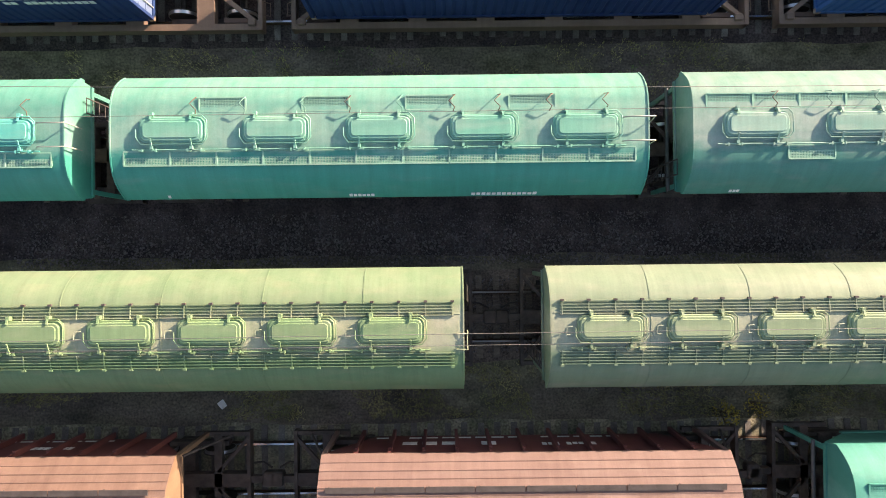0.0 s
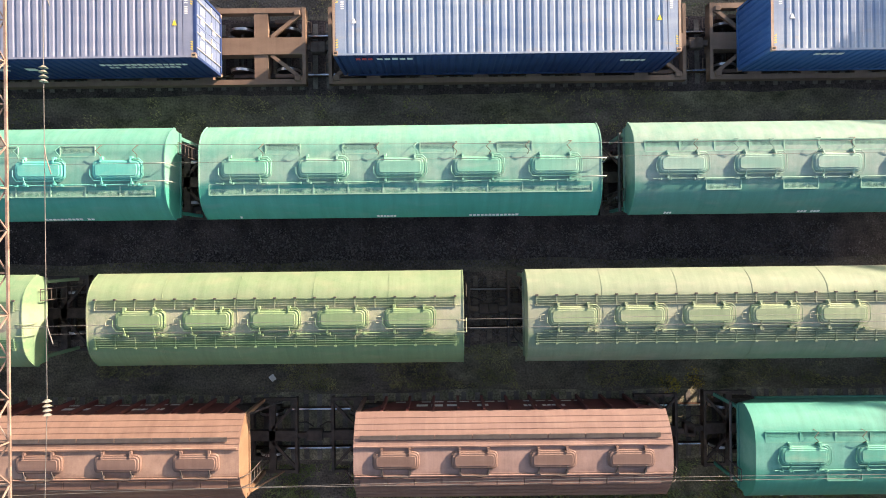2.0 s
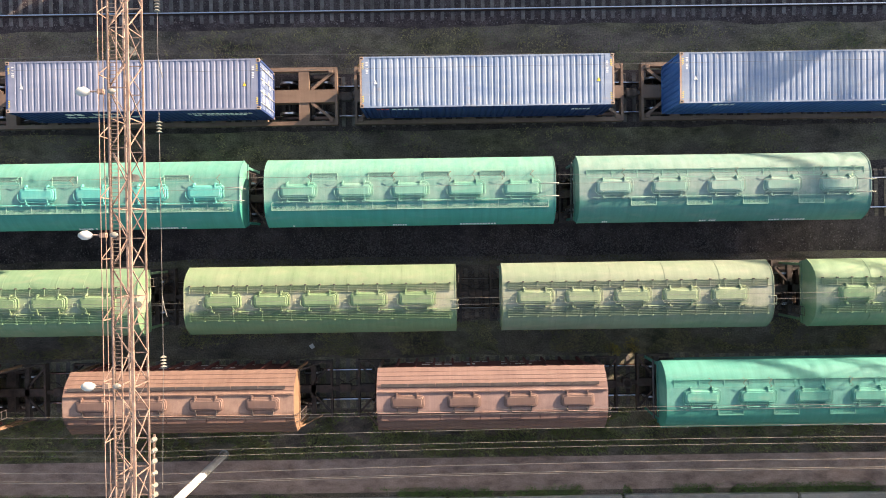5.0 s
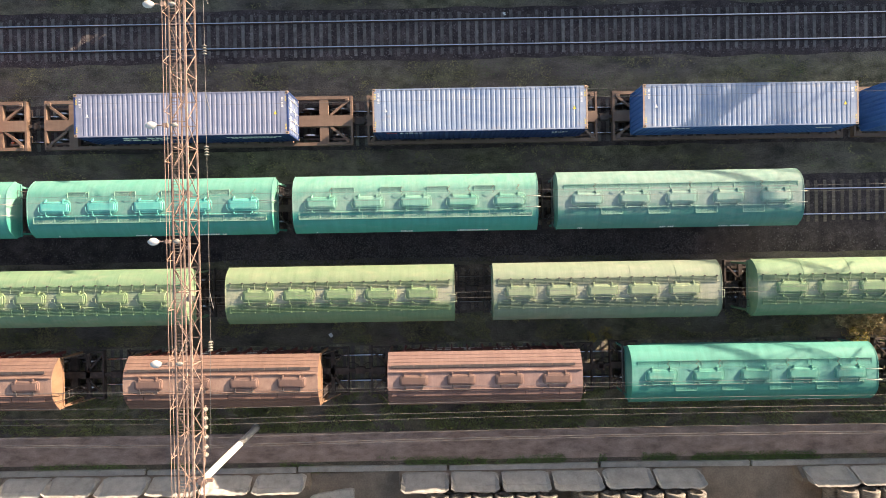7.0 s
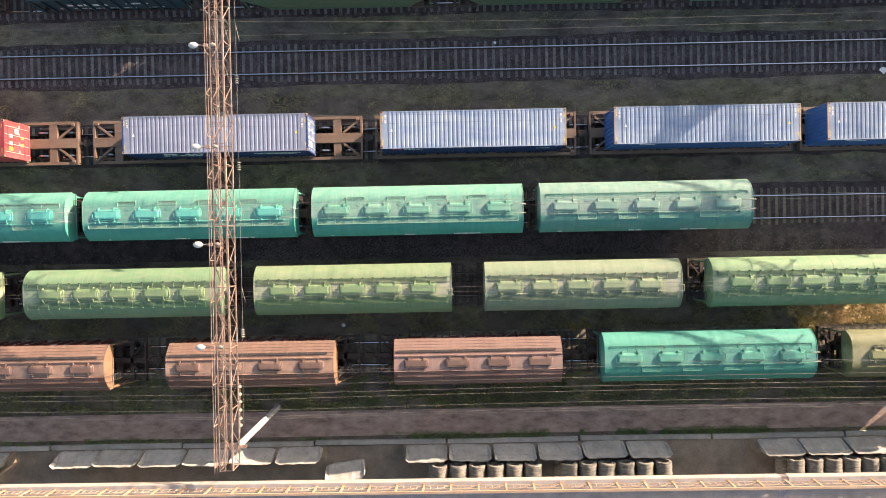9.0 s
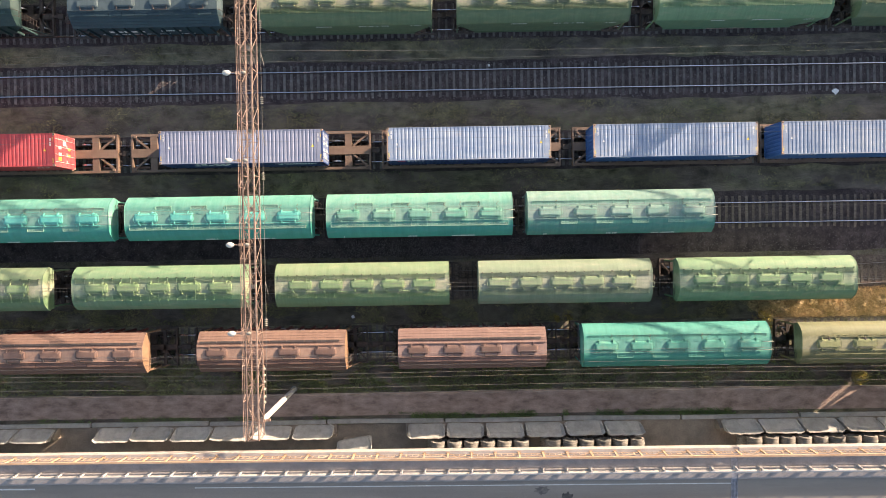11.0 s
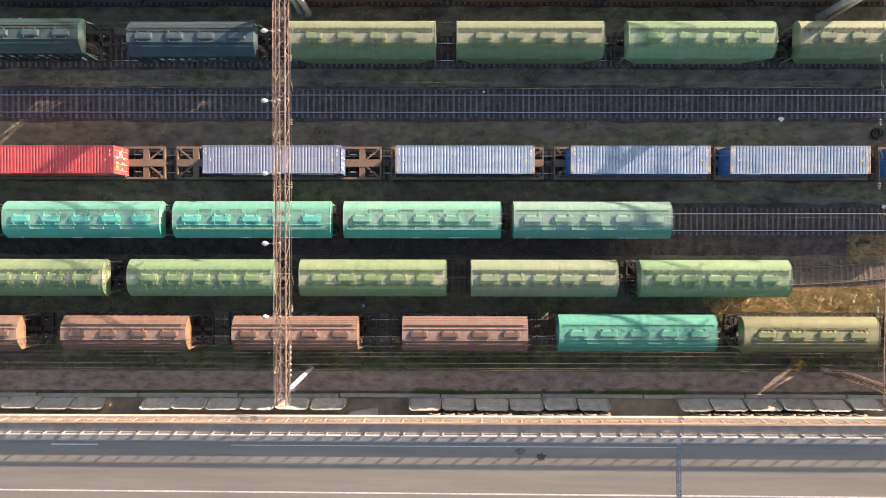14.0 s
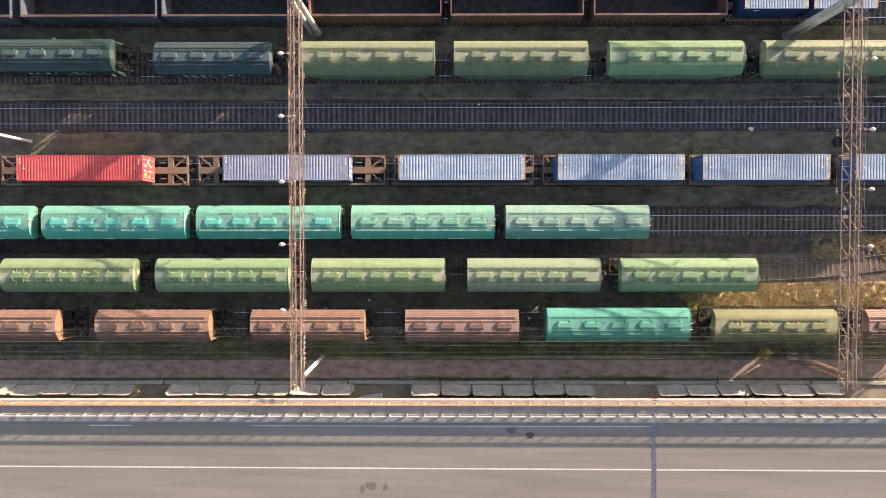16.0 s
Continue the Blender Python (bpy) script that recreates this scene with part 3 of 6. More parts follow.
def hatch_meshes(lx, ly):
    lid, rim = Mesh(), Mesh()
    rim.pad(-lx / 2, lx / 2, -ly / 2, ly / 2, -0.09, 0.035, 0.17, 0.02)
    lid.pad(-lx / 2 + 0.05, lx / 2 - 0.05, -ly / 2 + 0.05, ly / 2 - 0.05, 0.035, 0.085, 0.15, 0.022)
    lid.pad(-lx / 2 + 0.13, lx / 2 - 0.13, -ly / 2 + 0.12, ly / 2 - 0.12, 0.085, 0.105, 0.10, 0.014)
    clamps = []
    for s in (-0.30, 0.30):
        c = Mesh()
        c.beam((s * lx, -ly / 2 - 0.10, 0.05), (s * lx, -ly / 2 + 0.10, 0.125), 0.04, 0.03)
        c.box(s * lx - 0.035, s * lx + 0.035, -ly / 2 - 0.16, -ly / 2 - 0.07, -0.07, 0.07)
        clamps.append(("latch", c))
        h = Mesh()
        h.beam((s * lx, ly / 2 + 0.10, 0.06), (s * lx, ly / 2 - 0.08, 0.125), 0.05, 0.03)
        h.box(s * lx - 0.045, s * lx + 0.045, ly / 2 + 0.02, ly / 2 + 0.12, -0.08, 0.09)
        clamps.append(("hinge", h))
    return rim, lid, clamps


def shared(name, m, mat):
    me = m.data(name)
    me.materials.append(mat)
    return me


def mesh_panel(lx, ly, nx, ny):
    """A tread grating in an angle frame."""
    p = Mesh()
    for s in (-1, 1):
        p.box(-lx / 2, lx / 2, s * ly / 2 - 0.018, s * ly / 2 + 0.018, -0.02, 0.025)
        p.box(s * lx / 2 - 0.018, s * lx / 2 + 0.018, -ly / 2 + 0.018, ly / 2 - 0.018, -0.02, 0.025)
    for i in range(1, nx):
        x = -lx / 2 + lx * i / nx
        p.box(x - 0.008, x + 0.008, -ly / 2 + 0.018, ly / 2 - 0.018, 0.000, 0.006)
    for j in range(1, ny):
        y = -ly / 2 + ly * j / ny
        p.box(-lx / 2 + 0.018, lx / 2 - 0.018, y - 0.007, y + 0.007, 0.001, 0.008)
    return p


def lettering(parent, x, y, z, n, w, h, mat, seed, face=-1, label="lettering that cannot be read", lean=0.0):
    """Plain bars in place of characters, on a wall that faces -y or +y."""
    rnd = random.Random(seed)
    m = Mesh()
    for i in range(n):
        if rnd.random() < 0.12:
            continue
        x0 = x + i * w * 1.35
        k = rnd.uniform(0.75, 1.0)
        y0, y1 = y, y + lean * h * k
        m.add([(x0, y0, z), (x0 + w, y0, z), (x0 + w, y1, z + h * k), (x0, y1, z + h * k)] + [(x0, y0 + face * 0.012, z), (x0 + w, y0 + face * 0.012, z), (x0 + w, y1 + face * 0.012, z + h * k), (x0, y1 + face * 0.012, z + h * k)], [(0, 1, 2, 3), (7, 6, 5, 4), (0, 4, 5, 1), (1, 5, 6, 2), (2, 6, 7, 3), (3, 7, 4, 0)])
    tagged(part("lettering", m, mat, parent, label), kind="stuff")


def hopper(label, L, paint_mat, hatch_mat, hatches, style, half=1.62, eave=3.88, rise=0.80, group="", seams=0, hatch_size=(1.68, 0.66), hatch_y=0.05, marks=True, wall_mat=None, panel_mat=None, low=1.9):
    """Covered hopper wagon about its own middle on the rails."""
    w = thing("hopper_wagon", label, "wagon", group)
    hl = L / 2
    body = Mesh()
    side = [(-hl + 0.03, eave + 0.02), (hl - 0.03, eave + 0.02), (hl - 0.03, 3.35), (hl - 1.45, low), (-hl + 1.45, low), (-hl + 0.03, 3.35)]
    v = [(x, q * (half - 0.03 - 0.26 * (eave - z) / (eave - low)), z) for q in (-1, 1) for x, z in side]
    body.add(v, [tuple(reversed(range(6))), tuple(range(6, 12))] + [(i, (i + 1) % 6, 6 + (i + 1) % 6, 6 + i) for i in range(6)])
    n = 4
    for i in range(n):
        a, b = -hl + 1.5 + (L - 3.0) * i / n, -hl + 1.5 + (L - 3.0) * (i + 1) / n
        c = (a + b) / 2
        v = [(a, -half + 0.3, low), (b, -half + 0.3, low), (b, half - 0.3, low), (a, half - 0.3, low), (c - 0.5, -1.0, 0.62), (c + 0.5, -1.0, 0.62), (c + 0.5, 1.0, 0.62), (c - 0.5, 1.0, 0.62)]
        outlet = Mesh().add(v, [(0, 1, 5, 4), (1, 2, 6, 5), (2, 3, 7, 6), (3, 0, 4, 7), (4, 5, 6, 7)])
        part("outlet", outlet, wall_mat or paint_mat, w)
    part("body", body, wall_mat or paint_mat, w)
    roof = Mesh()
    top = arch(half, rise, eave, 18)
    k = len(top)
    roof.prism(top + [(-half, eave - 0.10), (half, eave - 0.10)], -hl, hl, range(k - 1))
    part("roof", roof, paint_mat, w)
    for s in (-1, 1):
        rib = Mesh()
        x = s * (hl - 0.02)
        pts = [(x, y * 1.004, z + 0.012) for y, z in top]
        for p, q in zip(pts, pts[1:]):
            rib.beam(p, q, 0.035, 0.02)
        part("roof_edge", rib, paint_mat, w)
    for s in (-1, 1):
        for y in (-1.35, 1.35):
            e = Mesh()
            e.box(s * (hl - 0.12), s * (hl - 0.03), y - 0.06, y + 0.06, 1.3, 3.4)
            part("end_post", e, paint_mat, w)
        e = Mesh()
        e.box(s * (hl - 0.02), s * (hl + 0.03), -1.5, 1.5, 3.38, 3.48)
        part("end_rail", e, paint_mat, w)
        if style != "north" or s > 0:
            continue
        e = Mesh()
        e.tube([(s * (hl + 0.02), -1.45, 2.9), (s * (hl + 0.02), 1.45, 2.9)], 0.055, 8)
        part("brake_pipe", e, STEEL_GREY, w, "dark pipe across the end wall")
    if seams:
        for i in range(1, seams + 1):
            sm = Mesh()
            x = -hl + L * i / (seams + 1)
            pts = [(x + 0.012 * math.sin(y * 4 + i), y, z + 0.004) for y, z in top]
            for p, q in zip(pts, pts[1:]):
                sm.beam(p, q, 0.03, 0.014)
            part("roof_seam", sm, paint_mat, w)
    underframe(w, hl + 0.35, UNDER)
    for x in (-hl + 1.5, hl - 1.5):
        bogie(w, x)
    coupler(w, hl + 0.35)
    end_ladder(w, hl + 0.12, 0.9, DARK_SLOT)
    end_ladder(w, -hl - 0.12, -0.9, DARK_SLOT)
    for s in (-1, 1):
        sb = Mesh()
        sb.box(-hl + 1.4, hl - 1.4, s * (half - 0.27) - 0.03, s * (half - 0.27) + 0.03, low - 0.08, low + 0.06)
        part("side_sill", sb, wall_mat or paint_mat, w)
    # hatches
    rim, lid, clamps = hatch_meshes(*hatch_size)
    rim_me, lid_me = shared("hatch", rim, hatch_mat), shared("lid", lid, hatch_mat)
    clamp_me = [(nm, shared(nm, c, hatch_mat)) for nm, c in clamps]
    zt = eave + rise + 0.02
    for x in hatches:
        h = piece("hatch", rim_me, w, (x, hatch_y, zt + (0.045 if style in ("grille", "plain") else 0.01)))
        link("lid", lid_me, h)
        for nm, me in clamp_me:
            link(nm, me, h)
        if style != "brown":
            loop = Mesh()
            lx = hatch_size[0]
            loop.tube([(lx * 0.3, hatch_size[1] / 2 + 0.05, 0.06), (lx / 2 - 0.08, hatch_size[1] / 2 + 0.05, 0.06), (lx / 2 + 0.05, hatch_size[1] / 2 - 0.08, 0.05), (lx / 2 + 0.06, -hatch_size[1] / 2 + 0.12, 0.05), (lx / 2 - 0.06, -hatch_size[1] / 2 - 0.03, 0.04), (-lx / 2 + 0.06, -hatch_size[1] / 2 - 0.03, 0.04), (-lx / 2 - 0.06, -hatch_size[1] / 2 + 0.14, 0.05), (-lx / 2 - 0.06, 0.02, 0.05)], 0.016, 6)
            part("grab_loop", loop, hatch_mat, h)
    lock = Mesh()
    lock.tube([(hatches[0] - 1.0, hatch_y - hatch_size[1] / 2 - 0.17, zt + 0.02), (hatches[-1] + 1.0, hatch_y - hatch_size[1] / 2 - 0.17, zt + 0.02)], 0.02, 6)
    part("locking_bar", lock, hatch_mat, w)
    yl = hatch_y - hatch_size[1] / 2 - 0.17
    for x in hatches:
        for q in (-0.44, -0.24, 0.24, 0.44):
            hd = Mesh()
            hd.box(x + q * hatch_size[0] - 0.02, x + q * hatch_size[0] + 0.02, yl - 0.05, yl + 0.03, zt - 0.02, zt + 0.07)
            hd.beam((x + q * hatch_size[0], yl, zt + 0.05), (x + q * hatch_size[0] + 0.10 * (1 if q > 0 else -1), yl - 0.03, zt + 0.05), 0.03, 0.03)
            part("bar_handle", hd, hatch_mat, w)
    rnd = random.Random(label)

    def panel_row(yc, xs, lx, nm="walkway_panel"):
        me = shared(nm, mesh_panel(lx, 0.36, 30, 9), panel_mat or hatch_mat)
        br = Mesh()
        z = arch_z(yc, half, rise, eave)
        for x in xs:
            piece(nm, me, w, (x, yc, zt - 0.05))
            for q in (-0.4, 0.4):
                br.beam((x + q * lx, yc - 0.15, zt - 0.085), (x + q * lx, yc + 0.15, zt - 0.085), 0.03, 0.03)
                br.beam((x + q * lx, yc + (0.15 if yc > 0 else -0.15), zt - 0.05), (x + q * lx, yc + (0.13 if yc > 0 else -0.13), z - 0.15), 0.03, 0.03)
        # brackets coloured dark to stand for the diagonal shadows under the walkway
        tagged(part("walkway_bracket", br, DARK_SLOT, w, "walkway bracket darkened as shadow"), kind="stuff")

    mids = [(a + b) / 2 for a, b in zip(hatches, hatches[1:])]
    if style in ("south", "north"):
        s = -1 if style == "south" else 1
        m11 = [-hl + 0.35 + (L - 0.7) * (i + 0.5) / 11 for i in range(11)]
        panel_row(s * 0.66, m11, (L - 0.7) / 11 - 0.01)
        panel_row(-s * 0.70 + (0.0 if s < 0 else 0.05), [x + (-0.05 if s < 0 else 0.1) for x in mids], 1.18)
        for x in hatches + mids:
            lp = Mesh()
            q = x + rnd.uniform(0.35, 0.75)
            lp.tube([(q, 0.95 - 0.05, zt - 0.1), (q + 0.06, 0.86, zt + 0.1), (q - 0.1, 0.70, zt + 0.12), (q + 0.05, 0.55, zt + 0.1), (q, 0.45, zt)], 0.014, 5)
            part("wire_loop", lp, RUST if rnd.random() < 0.4 else paint_mat, w)
        gr, gl = Mesh(), Mesh()
        gr.tube([(hl - 0.7, 0.25, zt + 0.02), (hl - 0.6, 0.25, zt + 0.16), (hl + 0.1, 0.25, zt + 0.16), (hl + 0.16, 0.22, zt - 0.5)], 0.018, 5)
        gl.tube([(hl - 0.7, -0.35, zt), (hl - 0.6, -0.35, zt + 0.13), (hl + 0.1, -0.35, zt + 0.13), (hl + 0.16, -0.35, zt - 0.5)], 0.018, 5)
        for m in (gr, gl):
            part("handrail", m, GALV, w, "pale bent end handrail")
    elif style == "grille":
        for s, yc in ((1, 0.58), (-1, -0.70)):
            for j in range(5):
                y = yc + s * (-0.16 + 0.08 * j)
                bars = Mesh()
                za = arch_z(y, half, rise, eave)
                bars.box(-hl + 0.25, hl - 0.25, y - 0.010, y + 0.010, za + 0.012, za + 0.042)
                part("walkway_rail", bars, paint_mat, w)
            bk, cl = Mesh(), Mesh()
            nb = int((L - 0.6) / 0.66)
            for i in range(nb + 1):
                x = -hl + 0.3 + (L - 0.6) * i / nb
                za, zb = arch_z(yc - 0.18, half, rise, eave), arch_z(yc + 0.18, half, rise, eave)
                bk.beam((x, yc - 0.18, za + 0.035), (x, yc + 0.18, zb + 0.035), 0.025, 0.03)
                for q, z in ((yc - 0.17, za), (yc + 0.17, zb)):
                    bk.box(x - 0.014, x + 0.014, q - 0.014, q + 0.014, z - 0.05, z + 0.055)
                cl.beam((x - 0.045, yc + s * 0.19, (zb if s > 0 else za) + 0.05), (x + 0.045, yc + s * 0.19, (zb if s > 0 else za) + 0.05), 0.05, 0.07)
            tagged(part("walkway_bracket", bk, paint_mat, w), kind="stuff")
            # north clips are dark: the shadow at each bracket is in their colour
            tagged(part("bracket_clip", cl, DARK_SLOT if s > 0 else paint_mat, w), kind="stuff")
        pipe = Mesh()
        pipe.tube([(-hl + 0.1, hatch_y + 0.40, zt - 0.03), (hl - 0.1, hatch_y + 0.40, zt - 0.03)], 0.02, 6)
        part("pipe", pipe, paint_mat, w)
        for x in hatches:
            lp = Mesh()
            q = x - hatch_size[0] / 2 - 0.12
            lp.tube([(q, 0.1, zt + 0.05), (q - 0.16, 0.1, zt + 0.1), (q - 0.18, -0.1, zt + 0.1), (q - 0.02, -0.1, zt + 0.05)], 0.014, 5)
            part("wire_loop", lp, paint_mat, w)
        for y in (-0.05, -0.45):
            gr = Mesh()
            gr.tube([(hl - 0.25, y, zt - 0.02), (hl + 0.08, y, zt + 0.05), (hl + 0.1, y, zt - 0.6)], 0.016, 5)
            part("handrail", gr, paint_mat, w)
        gr = Mesh()
        gr.tube([(hl + 0.07, -0.05, zt + 0.05), (hl + 0.07, -0.45, zt + 0.04)], 0.016, 5)
        part("handrail_crossbar", gr, paint_mat, w)
    elif style == "plain":
        n = 6
        for i in range(n):
            a, b = -hl + 1.35 + (L - 2.2) * i / n, -hl + 1.35 + (L - 2.2) * (i + 1) / n
            za = arch_z(0.62, half, rise, eave)
            bd = Mesh()
            for y in (0.55, 0.69):
                bd.box(a + 0.02, b - 0.02, y - 0.025, y + 0.025, za + 0.05, za + 0.09)
            for x in (a + 0.25, b - 0.25):
                bd.box(x - 0.03, x + 0.03, 0.53, 0.71, za - 0.12, za + 0.05)
            tagged(part("walkway_board", bd, paint_mat, w), kind="stuff")
            za = arch_z(-0.72, half, rise, eave)
            bk = Mesh()
            bk.box(a + 0.3, a + 0.4, -0.76, -0.68, za - 0.06, za + 0.05)
            part("rail_bracket", bk, paint_mat, w)
        za = arch_z(-0.72, half, rise, eave)
        pp = Mesh()
        pp.tube([(-hl + 0.9, -0.72, za + 0.06), (hl - 0.4, -0.72, za + 0.06)], 0.02, 6)
        part("grab_rail", pp, paint_mat, w)
        for x in hatches:
            hk = Mesh()
            hk.beam((x - 0.18, 0.44, zt + 0.02), (x + 0.16, 0.40, zt + 0.04), 0.07, 0.06)
            hk.beam((x, 0.62, zt - 0.04), (x + 0.02, 0.32, zt + 0.13), 0.06, 0.05)
            part("hinge_block", hk, DARK_SLOT, w, "dark hatch hinge")
    if marks and style in ("south", "north"):
        for x, n, wd in ((-1.1, 8, 0.085), (2.35, 13, 0.10), (-hl + 1.2, 3, 0.07)):
            lettering(w, x, -half + 0.028, eave + 0.085, n, wd, 0.085, WHITE, label + "eave" + str(n), lean=0.62)
    if marks:
        lettering(w, -2.3, -half + 0.03 + 0.13 * (eave - 3.42) - 0.004, 3.42, 8, 0.11, 0.26, WHITE, label + "a", lean=-0.13)
        lettering(w, 0.9, -half + 0.03 + 0.13 * (eave - 3.42) - 0.004, 3.42, 12, 0.14, 0.24, WHITE, label + "b", lean=-0.13)
        lettering(w, -hl + 1.9, -half + 0.03 + 0.13 * (eave - 2.45) - 0.004, 2.45, 9, 0.12, 0.16, WHITE, label + "d", lean=-0.13)
        lettering(w, 1.6, -half + 0.03 + 0.13 * (eave - 2.3) - 0.004, 2.3, 14, 0.13, 0.14, WHITE, label + "e", lean=-0.13)
        lettering(w, hl - 1.6, -half + 0.03 + 0.13 * (eave - 3.4) - 0.004, 3.4, 6, 0.10, 0.18, WHITE, label + "c", lean=-0.13)
    return w


def brown_wagon(label, L, mat, end_mat, side_mat, hatches, group="", lid_mat=None):
    """Cement hopper with a faceted ribbed roof and stakes along its sides."""
    w = thing("hopper_wagon", label, "wagon", group)
    hl, half, eave = L / 2, 1.52, 3.66
    roof = Mesh()
    prof = [(half, eave), (1.18, 4.0), (0.83, 4.25), (0.45, 4.38), (-0.45, 4.38), (-0.83, 4.24), (-1.18, 3.98), (-half, eave)]
    roof.prism(prof + [(-half, eave - 0.09), (half, eave - 0.09)], -hl, hl)
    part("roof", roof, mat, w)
    for (y0, z0), (y1, z1) in zip(prof, prof[1:]):
        r = Mesh()
        for u in (0.0, 0.5):
            y, z = y0 + (y1 - y0) * u, z0 + (z1 - z0) * u
            if abs(y) > 0.4 and abs(y) < 1.5:
                r.beam((-hl + 0.01, y, z + 0.004), (hl - 0.01, y, z + 0.004), 0.028, 0.02)
        if r.v:
            part("roof_rib", r, mat, w)
    body = Mesh()
    side = [(-hl + 0.06, eave - 0.02), (hl - 0.06, eave - 0.02), (hl - 0.06, 3.2), (hl - 1.3, 1.7), (-hl + 1.3, 1.7), (-hl + 0.06, 3.2)]
    v = [(x, y, z) for y in (-half + 0.1, half - 0.1) for x, z in side]
    body.add(v, [tuple(reversed(range(6))), tuple(range(6, 12))] + [(i, (i + 1) % 6, 6 + (i + 1) % 6, 6 + i) for i in range(6)])
    for i in range(3):
        a, b = -hl + 1.0 + (L - 2.0) * i / 3, -hl + 1.0 + (L - 2.0) * (i + 1) / 3
        c = (a + b) / 2
        v = [(a, -1.35, 1.7), (b, -1.35, 1.7), (b, 1.35, 1.7), (a, 1.35, 1.7), (c - 0.3, -0.35, 0.75), (c + 0.3, -0.35, 0.75), (c + 0.3, 0.35, 0.75), (c - 0.3, 0.35, 0.75)]
        outlet = Mesh().add(v, [(0, 1, 5, 4), (1, 2, 6, 5), (2, 3, 7, 6), (3, 0, 4, 7), (4, 5, 6, 7)])
        part("outlet", outlet, side_mat, w)
    part("body", body, side_mat, w)
    for s in (-1, 1):
        n = 11
        for i in range(n):
            x = -hl + 0.9 + (L - 1.8) * i / (n - 1)
            st = Mesh()
            st.box(x - 0.045, x + 0.045, s * (half - 0.1), s * (half + 0.02), 1.55, eave - 0.1)
            st.box(x - 0.045, x + 0.045, s * (half + 0.02), s * (half + 0.06), 1.55, eave - 0.35)
            part("stake", st, side_mat, w)
        lettering(w, -3.4, s * (half - 0.1 + 0.006), 2.35, 5, 0.42, 0.3, WHITE if s > 0 else WHITE, label + str(s), s)
        lettering(w, -4.2, s * (half - 0.1 + 0.006), 1.9, 15, 0.36, 0.09, WHITE, label + "r" + str(s), s)
        lettering(w, 0.6, s * (half - 0.1 + 0.006), 2.5, 9, 0.13, 0.22, WHITE, label + "n" + str(s), s)
    for s in (-1, 1):
        e = Mesh()
        e.add([(s * (hl + 0.005), y, z - 0.03) for y, z in prof] + [(s * (hl + 0.005), -half + 0.1, 3.2), (s * (hl + 0.005), half - 0.1, 3.2)], [list(range(10)) if s < 0 else list(reversed(range(10)))])
        for y in (-1.42, 1.42):
            e.box(s * (hl - 0.1), s * (hl + 0.03), y - 0.06, y + 0.06, 1.2, eave - 0.1)
        for z in (3.3,):
            e.box(s * hl, s * (hl + 0.05), -1.4, 1.4, z - 0.05, z + 0.05)
        part("end_wall", e, end_mat, w, "dusty ochre end wall")
        for y in (-1.4, 1.4):
            br = Mesh()
            br.beam((s * (hl + 0.06), y, 3.3), (s * (hl + 0.75), y, 1.3), 0.055, 0.055)
            part("end_brace", br, end_mat if y < 0 else DARK_SLOT, w)
        br = Mesh()
        br.tube([(s * (hl + 0.25), -0.9, 1.3), (s * (hl + 0.25), -0.9, 3.9), (s * (hl + 0.05), -0.9, 4.2)], 0.02, 5)
        br.tube([(s * (hl + 0.25), -0.5, 1.3), (s * (hl + 0.25), -0.5, 4.0), (s * (hl + 0.05), -0.5, 4.4)], 0.02, 5)
        for i in range(8):
            br.tube([(s * (hl + 0.25), -0.9, 1.5 + 0.33 * i), (s * (hl + 0.25), -0.5, 1.5 + 0.33 * i)], 0.014, 5)
        part("ladder", br, DARK_SLOT, w, "narrow end ladder")
    for y, s in ((0.80, 1), (-0.74, -1)):
        n = 8 if s > 0 else 11
        for i in range(n):
            wk = Mesh()
            a = -hl + 0.2 + (L - 0.6) * i / n
            wd = 0.075 if s > 0 else 0.13
            wk.box(a + 0.02, a + (L - 0.6) / n - 0.02, y - wd, y + wd, 4.32, 4.35)
            wk.beam((a + 0.1, y, 4.15), (a + 0.1, y, 4.32), 0.03, 0.12)
            # north boards take the dark colour of the shaded slot beside them
            part("walkway_board", wk, DARK_SLOT if s > 0 else mat, w)
    for y in (0.52, -0.50):
        pipe = Mesh()
        pipe.tube([(-hl + 0.05, y, 4.43), (hl - 0.05, y, 4.43)], 0.03, 6)
        part("pipe", pipe, mat, w)
    rim, lid, clamps = hatch_meshes(1.62, 0.62)
    lid_mat = lid_mat or mat
    rim_me, lid_me = shared("hatch", rim, lid_mat), shared("lid", lid, lid_mat)
    clamp_me = [(nm, shared(nm, c, DARK_SLOT if nm == "latch" else lid_mat)) for nm, c in clamps]
    for x in hatches:
        h = piece("hatch", rim_me, w, (x, 0.03, 4.42))
        link("lid", lid_me, h)
        for nm, me in clamp_me:
            link(nm, me, h)
        st = Mesh()
        st.tube([(x - 0.5, 0.03 - 0.45, 4.42), (x - 0.42, -0.50, 4.5), (x + 0.42, -0.50, 4.5), (x + 0.5, -0.42, 4.42)], 0.028, 5)
        part("latch_bar", st, DARK_SLOT, w, "dark hatch latch bar")
    underframe(w, hl + 1.3, UNDER)
    for x in (-hl + 0.75, hl - 0.75):
        bogie(w, x)
    coupler(w, hl + 1.3)
    return w


def put(w, x, yc):
    w.matrix_basis = pose(x, yc, 0)
    return w


def mid_span(x0, x1):
    return (x0 + x1) / 2


